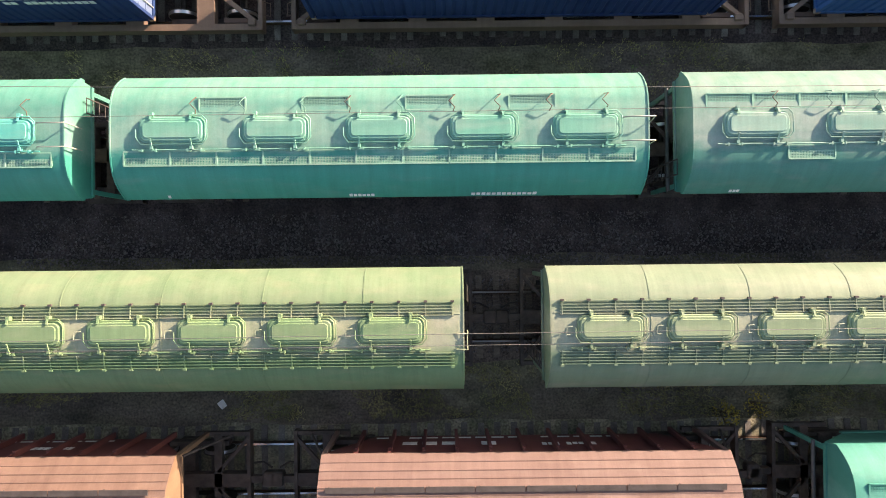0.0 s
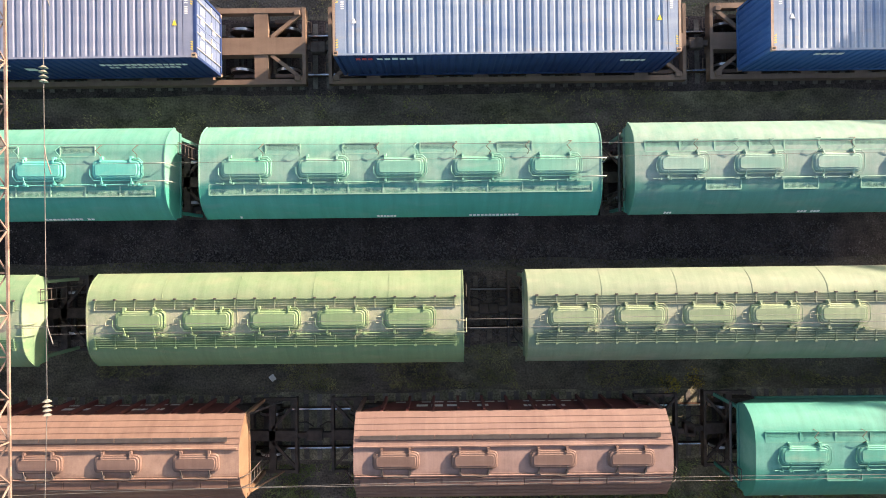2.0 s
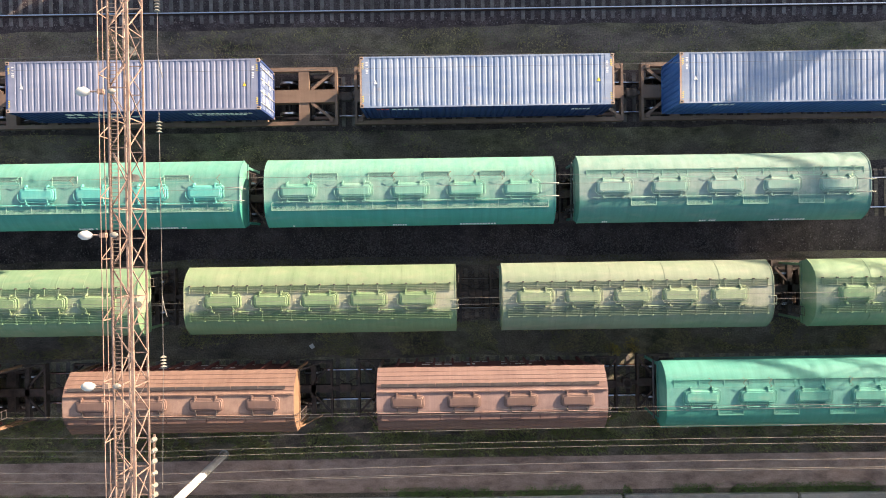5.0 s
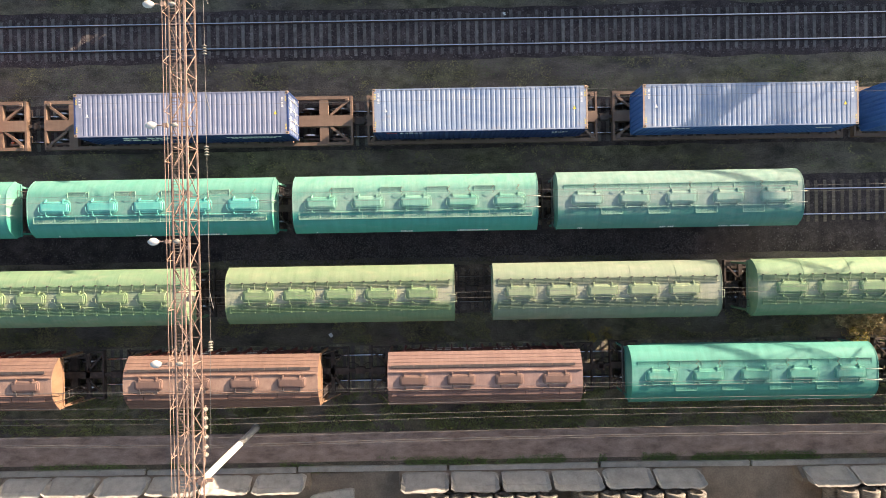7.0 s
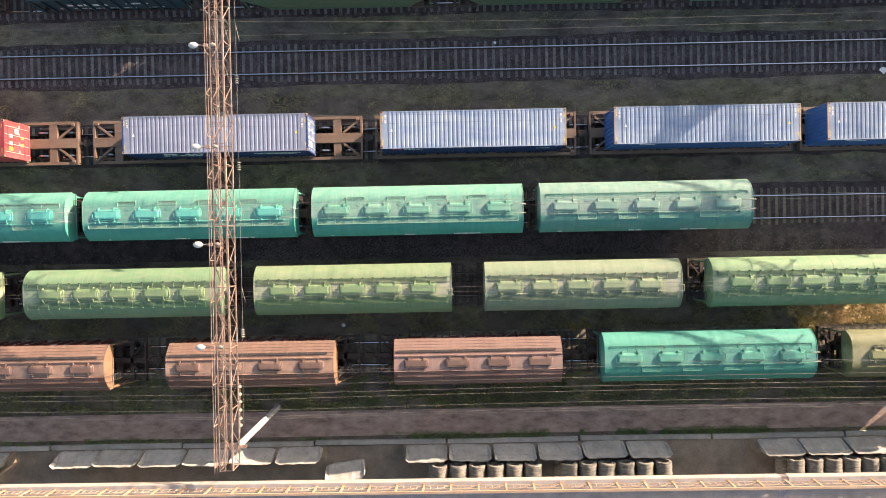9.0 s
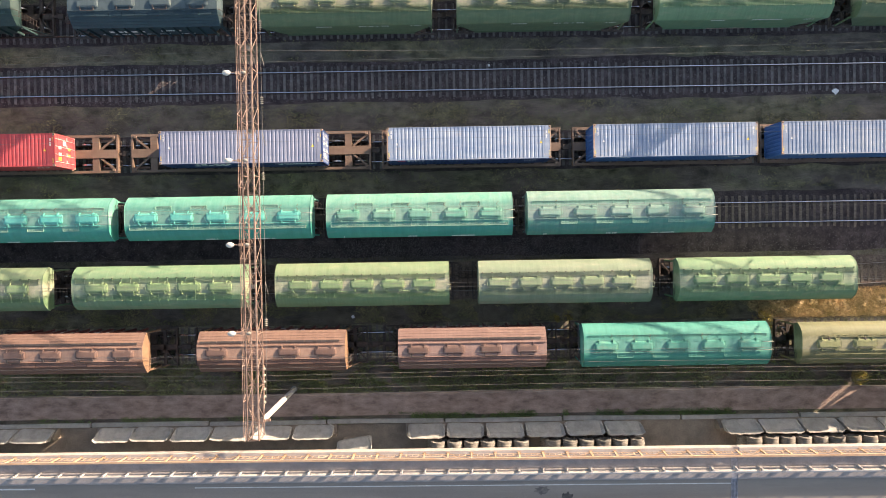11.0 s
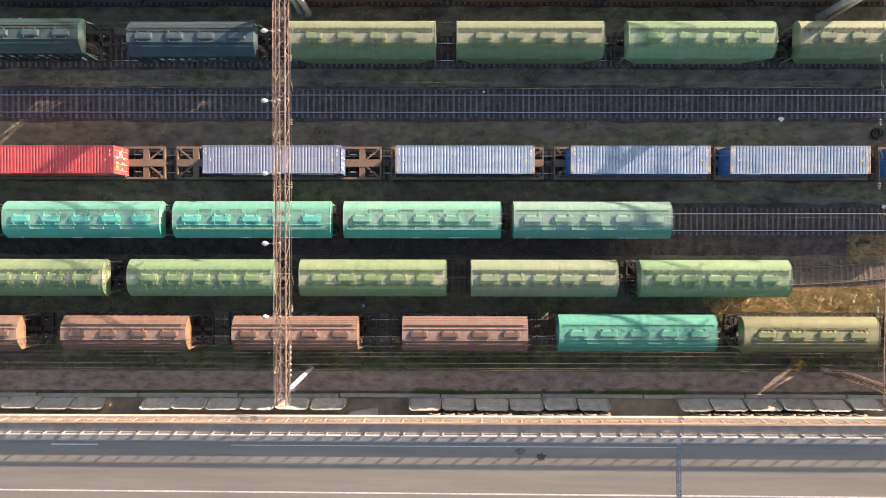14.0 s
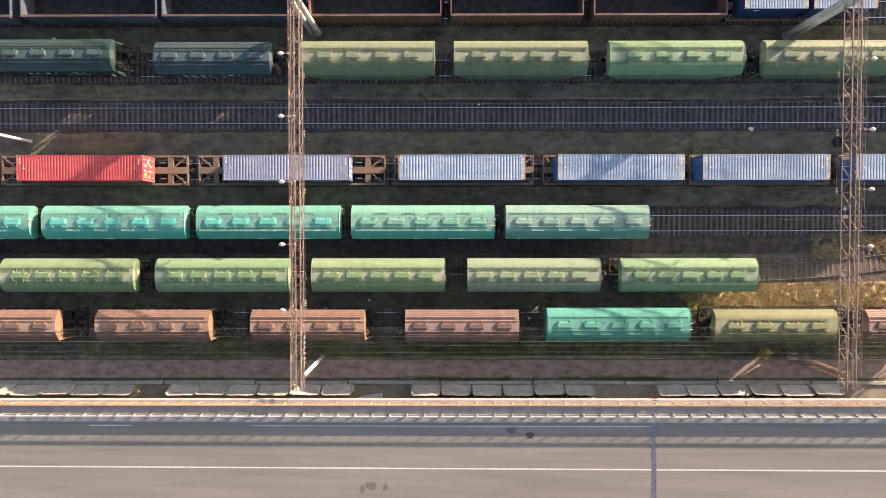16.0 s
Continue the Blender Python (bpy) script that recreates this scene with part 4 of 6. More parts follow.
# second row: yellow green grain wagons
yg = "grain wagons of the yellow green row"
yy = TRACKS["track_2"] + 0.09
HY = [-4.56, -2.28, 0.0, 2.28, 4.56]
a = put(hopper("yellow green grain hopper wagon with five roof hatches", 12.83, YELLOW, YELLOW_LID, HY, "grille", group=yg, seams=4), -5.91, yy)
copy_thing(a, pose(-35.85, yy, 0))
copy_thing(a, pose(-50.9, yy, 0))
put(hopper("yellow green hopper wagon with many welded roof seams", 12.83, YELLOW_GREEN, YELLOW_LID, HY, "grille", group=yg, seams=9), -20.9, yy)
put(hopper("dusty olive green hopper wagon with five roof hatches", 12.78, YELLOW_DUSTY, YELLOW_DUSTY_LID, [-4.87, -2.59, -0.3, 1.96, 4.25], "grille", group=yg, seams=4), 9.07, yy)
put(hopper("pale green hopper wagon at the end of its row", 13.05, YELLOW_GREEN, YELLOW_GREEN_LID, [-4.66, -2.36, -0.06, 2.24, 4.5], "grille", group=yg, seams=4), 23.95, yy)

# third row: teal mineral wagons
tg = "teal hopper wagons of the third row"
ty = TRACKS["track_3"] + 0.06
HG = [-5.25, -2.63, 0.0, 2.63, 5.25]
a = put(hopper("teal green hopper wagon with a long mesh walkway", 13.72, GREEN, GREEN_HATCH, HG, "south", group=tg, panel_mat=PANEL_GREEN), -16.45, ty)
put(hopper("light teal hopper wagon with pale faded roof", 13.72, GREEN_PALE, GREEN_PALE_LID, HG, "south", group=tg, panel_mat=PANEL_GREEN), -1.6, ty)
put(hopper("dusty grey green hopper wagon with worn roof", 13.72, GREEN_DUSTY, GREEN_DUSTY_LID, HG, "north", group=tg, panel_mat=PANEL_GREEN), 13.22, ty)
b = put(hopper("bright teal hopper wagon with turquoise hatches", 13.72, GREEN, GREEN_HATCH, HG, "north", group=tg, panel_mat=PANEL_GREEN), -31.3, ty)
copy_thing(b, pose(-46.2, ty, 0))

# first row: brown cement wagons, a teal one and an olive one
bg = "red brown hopper wagons"
by = TRACKS["track_1"] + 0.02
HB = [-4.04, -1.35, 1.35, 4.04]
a = put(brown_wagon("pinkish red brown hopper wagon with ribbed roof", 11.02, BROWN_PINK, BROWN_PINK, DARK_RED, HB, bg, BROWN_LID), 2.16, by)
b = put(brown_wagon("red brown hopper wagon with ochre dusty ends", 11.02, BROWN, BROWN_END, DARK_RED, HB, bg, BROWN_LID), -12.8, by)
copy_thing(b, pose(-27.85, by, 0))
copy_thing(b, pose(-42.7, by, 0))
copy_thing(a, pose(46.8, by, 0))
put(hopper("bright teal hopper wagon between the brown wagons", 13.75, GREEN_DEEP, GREEN_DEEP_LID, HG, "north", group=tg), 17.22, by + 0.1)
put(hopper("olive yellow hopper wagon with four roof hatches", 11.8, OLIVE, OLIVE_LID, [-4.0, -1.33, 1.33, 4.0], "plain", half=1.55, eave=3.75, rise=0.7), 32.4, by)

# sixth row: dark wagons and old grain wagons
dy = TRACKS["track_6"]
HD = [-4.1, -1.4, 1.4, 4.1]
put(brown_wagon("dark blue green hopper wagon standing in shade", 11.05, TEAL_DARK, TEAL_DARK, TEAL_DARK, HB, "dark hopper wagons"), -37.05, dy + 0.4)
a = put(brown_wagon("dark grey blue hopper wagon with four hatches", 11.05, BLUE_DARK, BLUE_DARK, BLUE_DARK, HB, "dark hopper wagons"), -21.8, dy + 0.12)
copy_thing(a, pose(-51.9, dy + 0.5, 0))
og = "old green grain wagons of the sixth row"
a = put(hopper("old yellow green hopper wagon with deep sloped sides", 12.75, OLD_GREEN, OLD_GREEN_LID, HD, "grille", group=og, hatch_size=(1.55, 0.62), low=1.25), -6.85, dy)
copy_thing(a, pose(7.75, dy, 0))
wr = put(hopper("pale green hopper wagon with seams and rusty sill", 12.75, YELLOW_GREEN, YELLOW_GREEN_LID, HD, "grille", group=og, hatch_size=(1.55, 0.62), seams=8, low=1.25), 22.55, dy)
rust = Mesh()
for i in range(9):
    rust.box(-1.6 + 0.34 * i, -1.3 + 0.34 * i, -1.395, -1.385, 1.20, 1.32 + 0.05 * math.sin(i * 2.3))
tagged(part("rust_stain", rust, CON_CAST, wr, "orange rust on the sill"), kind="stuff")
copy_thing(a, pose(37.3, dy, 0))
copy_thing(a, pose(52.1, dy, 0))


# ---- containers and flat wagons ----
def corrugated(m, p0, ex, ez, n_out, length, height, waves, depth, flip=False):
    """A trapezoid sheet: starts at p0, runs along ex, with ez across and n_out out of the sheet."""
    p0, ex, ez, n_out = Vector(p0), Vector(ex), Vector(ez), Vector(n_out)
    pts = []
    step = length / waves
    for i in range(waves):
        for u, d in ((0.0, 0), (0.2, 0), (0.36, 1), (0.84, 1)):
            pts.append(((i + u) * step, d))
    pts.append((length, 0))
    v = []
    for s, d in pts:
        base = p0 + ex * s + n_out * depth * d
        v += [base, base + ez * height]
    f = [(2 * i, 2 * i + 2, 2 * i + 3, 2 * i + 1) for i in range(len(pts) - 1)]
    return m.add(v, [tuple(reversed(q)) for q in f] if flip else f)


def container(label, roof_mat, side_mat, door_mat, length=12.192, doors=1, group="shipping containers", cast_mat=None, seed="", waves=40, text=((-4.5, 9, 0.42, 0.5, 1.75),)):
    c = thing("shipping_container", label, "container", group)
    hl, hw, h = length / 2, 1.219, 2.591
    cast_mat = cast_mat or CON_CAST
    fr = Mesh()
    for s in (-1, 1):
        fr.box(-hl + 0.16, hl - 0.16, s * hw - 0.04 * (s > 0), s * hw + 0.04 * (s < 0), h - 0.085, h - 0.012)
        fr.box(-hl + 0.16, hl - 0.16, s * hw - 0.05 * (s > 0), s * hw + 0.05 * (s < 0), 0.02, 0.16)
        for q in (-1, 1):
            fr.box(s * hl - 0.12 * (s > 0), s * hl + 0.12 * (s < 0), q * hw - 0.10 * (q > 0), q * hw + 0.10 * (q < 0), 0.12, h - 0.12)
        fr.box(s * hl - 0.10 * (s > 0), s * hl + 0.10 * (s < 0), -hw + 0.1, hw - 0.1, h - 0.13, h - 0.02)
        fr.box(s * hl - 0.10 * (s > 0), s * hl + 0.10 * (s < 0), -hw + 0.1, hw - 0.1, 0.02, 0.16)
    part("frame", fr, side_mat, c)
    inner = Mesh()
    inner.box(-hl + 0.13, hl - 0.13, -hw + 0.07, hw - 0.07, 0.1, h - 0.07)
    part("inner_shell", inner, side_mat, c)
    for s in (-1, 1):
        for q in (-1, 1):
            for z in (0, h - 0.118):
                cc = Mesh()
                cc.pad(s * hl - (0.178 if s > 0 else 0), s * hl + (0.178 if s < 0 else 0), q * hw - (0.162 if q > 0 else 0), q * hw + (0.162 if q < 0 else 0), z, z + 0.118, 0.012, 0.008, 2)
                ob = part("corner_casting", cc, cast_mat, c)
                if z:
                    hole = Mesh()
                    hole.pad(s * (hl - 0.09) - 0.06, s * (hl - 0.09) + 0.06, q * (hw - 0.081) - 0.035, q * (hw - 0.081) + 0.035, z + 0.115, z + 0.1205, 0.03, 0.001)
                    part("lock_hole", hole, BLACK_MARK, ob)
    rf = Mesh()
    corrugated(rf, (-hl + 0.45, -hw + 0.05, h - 0.045), (1, 0, 0), (0, 1, 0), (0, 0, 1), 2 * hl - 0.9, 2 * hw - 0.1, waves, 0.026)
    for s in (-1, 1):
        rf.box(s * (hl - 0.10) - (0.35 if s > 0 else 0), s * (hl - 0.10) + (0.35 if s < 0 else 0), -hw + 0.05, hw - 0.05, h - 0.05, h - 0.014)
    for s in (-1, 1):
        rf.box(-hl + 0.16, hl - 0.16, s * hw - (0.075 if s > 0 else 0), s * hw + (0.075 if s < 0 else 0), h - 0.03, h - 0.008)
    part("roof", rf, roof_mat, c)
    for s in (-1, 1):
        sd = Mesh()
        corrugated(sd, (-hl + 0.12, s * (hw - 0.055), 0.16), (1, 0, 0), (0, 0, 1), (0, s, 0), 2 * hl - 0.24, h - 0.24, waves, 0.04, s > 0)
        part("side_panel", sd, side_mat, c)
    # door end and blank end
    for s in (-1, 1):
        if s == doors:
            for q in (-1, 1):
                d = Mesh()
                y0, y1 = sorted((q * 0.01, q * (hw - 0.1)))
                d.box(s * (hl - 0.06) - 0.025, s * (hl - 0.06) + 0.025, y0, y1, 0.16, h - 0.14)
                dr = part("door", d, door_mat, c, "end door with locking rods")
                for r in (0.3, 0.85):
                    rod = Mesh()
                    rod.tube([(s * (hl - 0.01), q * r, 0.12), (s * (hl - 0.01), q * r, h - 0.1)], 0.022, 6)
                    rod.box(s * (hl - 0.01) - 0.02, s * (hl - 0.01) + 0.02, q * r - 0.02, q * r + 0.22, 1.05, 1.11)
                    part("locking_rod", rod, LAMP, dr, "bright locking rod")
                for k, (ya, yb, za, zb) in enumerate(((0.14, 0.36, 1.75, 2.05), (0.48, 0.72, 1.72, 2.08), (0.45, 0.78, 1.15, 1.5), (0.16, 0.34, 0.62, 0.9))):
                    if random.Random(seed + str(q) + str(k)).random() < 0.75:
                        lb = Mesh()
                        lb.box(s * (hl - 0.02) - 0.016, s * (hl - 0.02) + 0.002, min(q * ya, q * yb), max(q * ya, q * yb), za, zb)
                        part("label_plate", lb, YELLOW_MARK if door_mat is CON_RED and k % 2 else WHITE, dr, "small pale label plate")
                for z in (0.55, 1.0, 1.6, 2.15):
                    hb = Mesh()
                    hb.box(s * (hl - 0.03) - 0.012, s * (hl - 0.03) + 0.012, y0 + 0.05, y1 - 0.05, z - 0.035, z + 0.035)
                    part("door_rib", hb, door_mat, dr)
        else:
            e = Mesh()
            corrugated(e, (s * (hl - 0.06), -hw + 0.1, 0.16), (0, 1, 0), (0, 0, 1), (s, 0, 0), 2 * hw - 0.2, h - 0.3, 8, 0.045, s < 0)
            part("end_panel", e, side_mat, c)
    # hazard stripes, code bars and warning triangles on the roof ends
    for s in (-1, 1):
        hd = Mesh()
        hd.box(s * hl - 0.09 * (s > 0), s * hl + 0.09 * (s < 0), -hw + 0.17, hw - 0.17, h - 0.022, h - 0.006)
        part("roof_header", hd, cast_mat if roof_mat is CON_ROOF_PALE else side_mat, c)
        rnd = random.Random(seed + str(s) + "code")
        cb = Mesh()
        for i in range(9):
            if i in (4, 8) or rnd.random() < 0.1:
                continue
            y = s * -0.05 + 0.35 + 0.075 * i
            cb.box(s * (hl - 0.34) - 0.055, s * (hl - 0.34) + 0.055, y, y + 0.045, h - 0.016, h - 0.010)
        tagged(part("lettering", cb, WHITE, c, "code that cannot be read"), kind="stuff")
        t = Mesh()
        x = s * (hl - 0.75)
        t.add([(x - 0.09, -0.1, h - 0.004), (x + 0.09, -0.1, h - 0.004), (x, 0.1, h - 0.004), (x - 0.09, -0.1, h - 0.012), (x + 0.09, -0.1, h - 0.012), (x, 0.1, h - 0.012)], [(0, 1, 2), (0, 3, 4, 1), (1, 4, 5, 2), (2, 5, 3, 0)])
        part("warning_mark", t, YELLOW_MARK if doors == s else WHITE, c)
        st = Mesh()
        for q in (-1, 1):
            for i in range(4):
                y = q * (hw - 0.30 - 0.085 * i)
                st.add([(s * (hl - 0.19), y - 0.02, h - 0.0075), (s * (hl - 0.11), y - 0.05, h - 0.0075), (s * (hl - 0.11), y - 0.01, h - 0.0075), (s * (hl - 0.19), y + 0.02, h - 0.0075)], [(0, 1, 2, 3) if s < 0 else (3, 2, 1, 0)])
        part("hazard_stripe", st, YELLOW_MARK, c)
    for k, (x, n, wd, hg, z) in enumerate(text):
        lettering(c, x, -hw - 0.001, z, n, wd, hg, WHITE, seed + str(k))
    return c


def flat_wagon(label, L, group="container flat wagons"):
    w = thing("flat_wagon", label, "wagon", group)
    hl = L / 2
    s = Mesh()
    s.box(-hl, hl, -0.33, 0.33, 0.95, 1.47)
    part("centre_sill", s, FLAT, w)
    for q in (-1, 1):
        s = Mesh()
        s.box(-hl, hl, q * 1.40 - 0.10, q * 1.40 + 0.10, 1.10, 1.44)
        part("side_sill", s, FLAT, w)
        e = Mesh()
        e.box(q * hl - 0.13 * (q > 0), q * hl + 0.13 * (q < 0), -1.5, 1.5, 1.05, 1.46)
        part("end_beam", e, FLAT, w)
        for r in (-1, 1):
            d = Mesh()
            d.beam((q * (hl - 0.15), r * 1.30, 1.38), (q * (hl - 1.35), r * 0.35, 1.38), 0.14, 0.12)
            part("diagonal_brace", d, FLAT, w)
            b = Mesh()
            b.pad(q * (hl - 0.32) - 0.12, q * (hl - 0.32) + 0.12, r * 1.28 - 0.1, r * 1.28 + 0.1, 1.44, 1.52, 0.03, 0.02)
            part("twist_lock", b, FLAT, w)
            b = Mesh()
            b.tube([(q * (hl + 0.02), r * 1.0, 1.3), (q * (hl + 0.18), r * 1.0, 1.2), (q * (hl + 0.18), r * 0.6, 1.2), (q * (hl + 0.02), r * 0.6, 1.3)], 0.018, 5)
            part("step", b, FLAT, w)
    n = max(4, int(L / 2.2))
    for i in range(n):
        x = -hl + 1.75 + (L - 3.5) * i / (n - 1)
        s = Mesh()
        s.box(x - 0.27, x + 0.27, -1.32, 1.32, 1.12, 1.42)
        part("cross_beam", s, FLAT, w)
    for x in (-hl + 1.75, hl - 1.75):
        bogie(w, x)
    for x in (-hl + 0.85, hl - 0.85):
        for q in (-0.8, 0.8):
            b = Mesh()
            b.pad(x - 0.45, x + 0.45, q * 1.35 - 0.08, q * 1.35 + 0.08, 1.02, 1.12, 0.05, 0.02)
            part("brake_beam", b, FLAT, w)
    coupler(w, hl)
    return w


cy = TRACKS["track_4"]
fl = put(flat_wagon("brown open frame flat wagon carrying a container", 18.8), -14.87, cy)
copy_thing(fl, pose(-34.75, cy, 0))
copy_thing(fl, pose(-54.6, cy, 0))
fs = put(flat_wagon("short brown flat wagon carrying a container", 14.0), 2.42, cy)
copy_thing(fs, pose(17.35, cy, 0))
copy_thing(fs, pose(32.0, cy, 0))
copy_thing(fs, pose(46.9, cy, 0))
CZ = 1.475
TXT = ((-3.6, 6, 0.34, 0.42, 1.75), (-3.9, 7, 0.40, 0.30, 1.2), (2.3, 14, 0.17, 0.20, 1.7), (2.5, 13, 0.15, 0.18, 1.4))
TXT2 = ((-4.6, 5, 0.20, 0.22, 2.05), (4.2, 5, 0.14, 0.2, 1.6))
for x, lab, rm, sm, dm, dr, seed, tx in (
    (-14.83, "faded lilac blue shipping container with white lettering", CON_ROOF, CON_SIDE, CON_DOOR, 1, "one", TXT),
    (2.14, "pale blue worn shipping container with rusty corners", CON_ROOF_PALE, CON_SIDE, CON_BLUE, 1, "two", TXT2),
    (17.47, "blue shipping container with rust streaks on roof", CON_ROOF_PALE, CON_BLUE, CON_BLUE, 1, "three", TXT2),
    (31.4, "blue container with pale corrugated roof", CON_ROOF_PALE, CON_BLUE, CON_BLUE, 1, "four", TXT2),
    (46.1, "blue container standing on a flat wagon", CON_ROOF_PALE, CON_BLUE, CON_BLUE, 1, "five", TXT2),
    (-34.78, "bright red shipping container with white end marks", CON_RED, CON_RED, CON_RED, 1, "six", TXT2),
    (-53.2, "bright red shipping container behind another", CON_RED, CON_RED, CON_RED, 1, "seven", TXT2),
):
    box = container(lab, rm, sm, dm, doors=dr, seed=seed, text=tx)
    box.matrix_basis = pose(x, cy + 0.0, CZ)
    if seed == "two":
        lettering(box, -5.35, -1.22, 2.05, 3, 0.16, 0.2, RED_MARK, "red", label="red lettering that cannot be read")


def gondola(label, L, side_mat):
    w = thing("gondola_wagon", label, "wagon", "open gondola wagons")
    hl, half, z1 = L / 2, 1.52, 3.35
    for s in (-1, 1):
        m = Mesh()
        m.box(-hl, hl, s * half - 0.06, s * half + 0.06, 1.3, z1)
        p = part("side_wall", m, side_mat, w)
        t = Mesh()
        t.box(-hl - 0.04, hl + 0.04, s * half - 0.10, s * half + 0.10, z1, z1 + 0.12)
        part("top_rail", t, GONDOLA, p, "dusty brown top rail")
        n = 8
        for i in range(n):
            x = -hl + 0.15 + (L - 0.3) * i / (n - 1)
            r = Mesh()
            r.box(x - 0.08, x + 0.08, s * (half + 0.06), s * (half + 0.16), 1.3, z1)
            part("stake", r, side_mat, p)
        e = Mesh()
        e.box(s * hl - 0.06, s * hl + 0.06, -half + 0.06, half - 0.06, 1.3, z1 + 0.06)
        part("end_wall", e, side_mat, w)
    f = Mesh()
    f.box(-hl + 0.06, hl - 0.06, -half + 0.06, half - 0.06, 1.25, 1.36)
    part("floor", f, FLOOR_DARK, w, "very dark wagon floor")
    underframe(w, hl + 0.3, UNDER)
    for x in (-hl + 1.7, hl - 1.7):
        bogie(w, x)
    coupler(w, hl + 0.3)
    return w


ey = TRACKS["track_7"]
a = put(gondola("empty grey blue gondola wagon with dusty sides", 13.1, GONDOLA_BLUE), -34.05, ey)
copy_thing(a, pose(-20.3, ey, 0))
copy_thing(a, pose(-48.2, ey, 0))
b = put(gondola("empty dark brown gondola wagon with rusty rails", 12.75, GONDOLA), -6.25, ey)
copy_thing(b, pose(7.5, ey, 0))
copy_thing(b, pose(21.35, ey, 0))
put(flat_wagon("brown flat wagon carrying containers at the yard edge", 14.2), 35.5, ey)
for x, q in ((32.15, "eight"), (38.75, "nine")):
    container("short pale blue container with dark blue side", CON_ROOF_PALE, CON_SIDE, CON_BLUE, length=6.058, seed=q, waves=20, text=((-1.9, 5, 0.2, 0.26, 1.9),)).matrix_basis = pose(x, ey, CZ)


# ---- gantries ----
def gantry(label, xw, xe, y0, y1, rail_side, z0=8.8, z1=10.0):
    g = thing("catenary_gantry", label, "gantry", "lattice gantries over the tracks")
    for x in (xw, xe):
        for z, wd in ((z0, 0.065), (z1, 0.09)):
            c = Mesh()
            c.beam((x, y0, z), (x, y1, z), wd, wd)
            part("chord", c, GANTRY, g)
    n = int((y1 - y0) / 1.15)
    for i in range(n):
        a, b = y0 + (y1 - y0) * i / n, y0 + (y1 - y0) * (i + 1) / n
        for x in (xw, xe):
            d = Mesh()
            p, q = ((x, a, z0), (x, b, z1)) if i % 2 else ((x, b, z0), (x, a, z1))
            d.beam(p, q, 0.036)
            if i % 3 == 0:
                d.beam((x, a, z0), (x, a, z1), 0.04)
            part("diagonal", d, GANTRY, g)
        for z in (z0, z1):
            d = Mesh()
            p, q = ((xw, a, z), (xe, b, z)) if (i + (z == z1)) % 2 else ((xe, a, z), (xw, b, z))
            d.beam(p, q, 0.032)
            d.beam((xw, a, z), (xe, a, z), 0.036)
            part("cross_tie", d, GANTRY, g)
    # ladder walk on top
    lx = (xw + 0.04, xw + 0.36) if rail_side < 0 else (xe - 0.36, xe - 0.04)
    l = Mesh()
    for x in lx:
        l.beam((x, y0, z1 + 0.08), (x, y1, z1 + 0.08), 0.04)
    k = int((y1 - y0) / 0.15)
    for i in range(k):
        y = y0 + (y1 - y0) * i / k
        l.beam((lx[0], y, z1 + 0.085), (lx[1], y, z1 + 0.085), 0.02)
    part("ladder_walk", l, GANTRY, g, "rusty rung walkway along the top")
    hx = xw - 0.03 if rail_side < 0 else xe + 0.03
    r = Mesh()
    for z in (z1 + 0.32, z1 + 0.66):
        r.tube([(hx, y0, z), (hx, y1, z)], 0.016, 5)
    part("handrail", r, GANTRY, g)
    for i in range(int((y1 - y0) / 2.3)):
        y = y0 + 0.4 + 2.3 * i
        p = Mesh()
        p.beam((hx, y, z1), (hx, y, z1 + 0.66), 0.035)
        p.beam((hx, y, z1 + 0.66), (xw if rail_side < 0 else xe, y + 0.5, z1), 0.025)
        part("handrail_post", p, GANTRY, g)
    return g


gantry("rusty lattice gantry spanning the tracks with lamps", -12.82, -12.08, -9.6, 40.0, -1)
gantry("rusty lattice gantry further along the yard", 35.6, 36.35, -9.6, 40.0, 1)


def pole(x, y, mat, label, r0=0.21, r1=0.17, h=9.0):
    m = Mesh()
    m.tube([(x, y, 0), (x, y, 1.2), (x, y, h - 1), (x, y, h)], r0, 18, r1)
    p = alone("pole", m, mat, label, "pole", "gantry poles")
    b = Mesh()
    b.disc((x, y, 0.03), "z", r0 + 0.06, 0.06, 16)
    part("footing", b, CONCRETE, p)
    t = Mesh()
    t.disc((x, y, h + 0.02), "z", r1 + 0.05, 0.08, 14)
    t.box(x - 0.5, x + 0.5, y - 0.08, y + 0.08, h - 0.2, h - 0.06)
    part("cap", t, GANTRY, p)


pole(-12.2, -8.65, WHITE_POLE, "whitewashed round concrete pole carrying the gantry", h=8.75)
pole(-12.4, 24.64, CONCRETE, "grey round concrete pole carrying the gantry", 0.3, 0.26, 10.7)
pole(-13.2, 24.87, CONCRETE, "grey round concrete pole carrying the gantry", 0.3, 0.26, 10.7)
pole(35.2, 24.24, CONCRETE, "stout grey concrete pole below the gantry", 0.32, 0.26, 10.7)
pole(36.1, 24.3, CONCRETE, "grey round concrete pole below the gantry", 0.32, 0.26, 10.7)


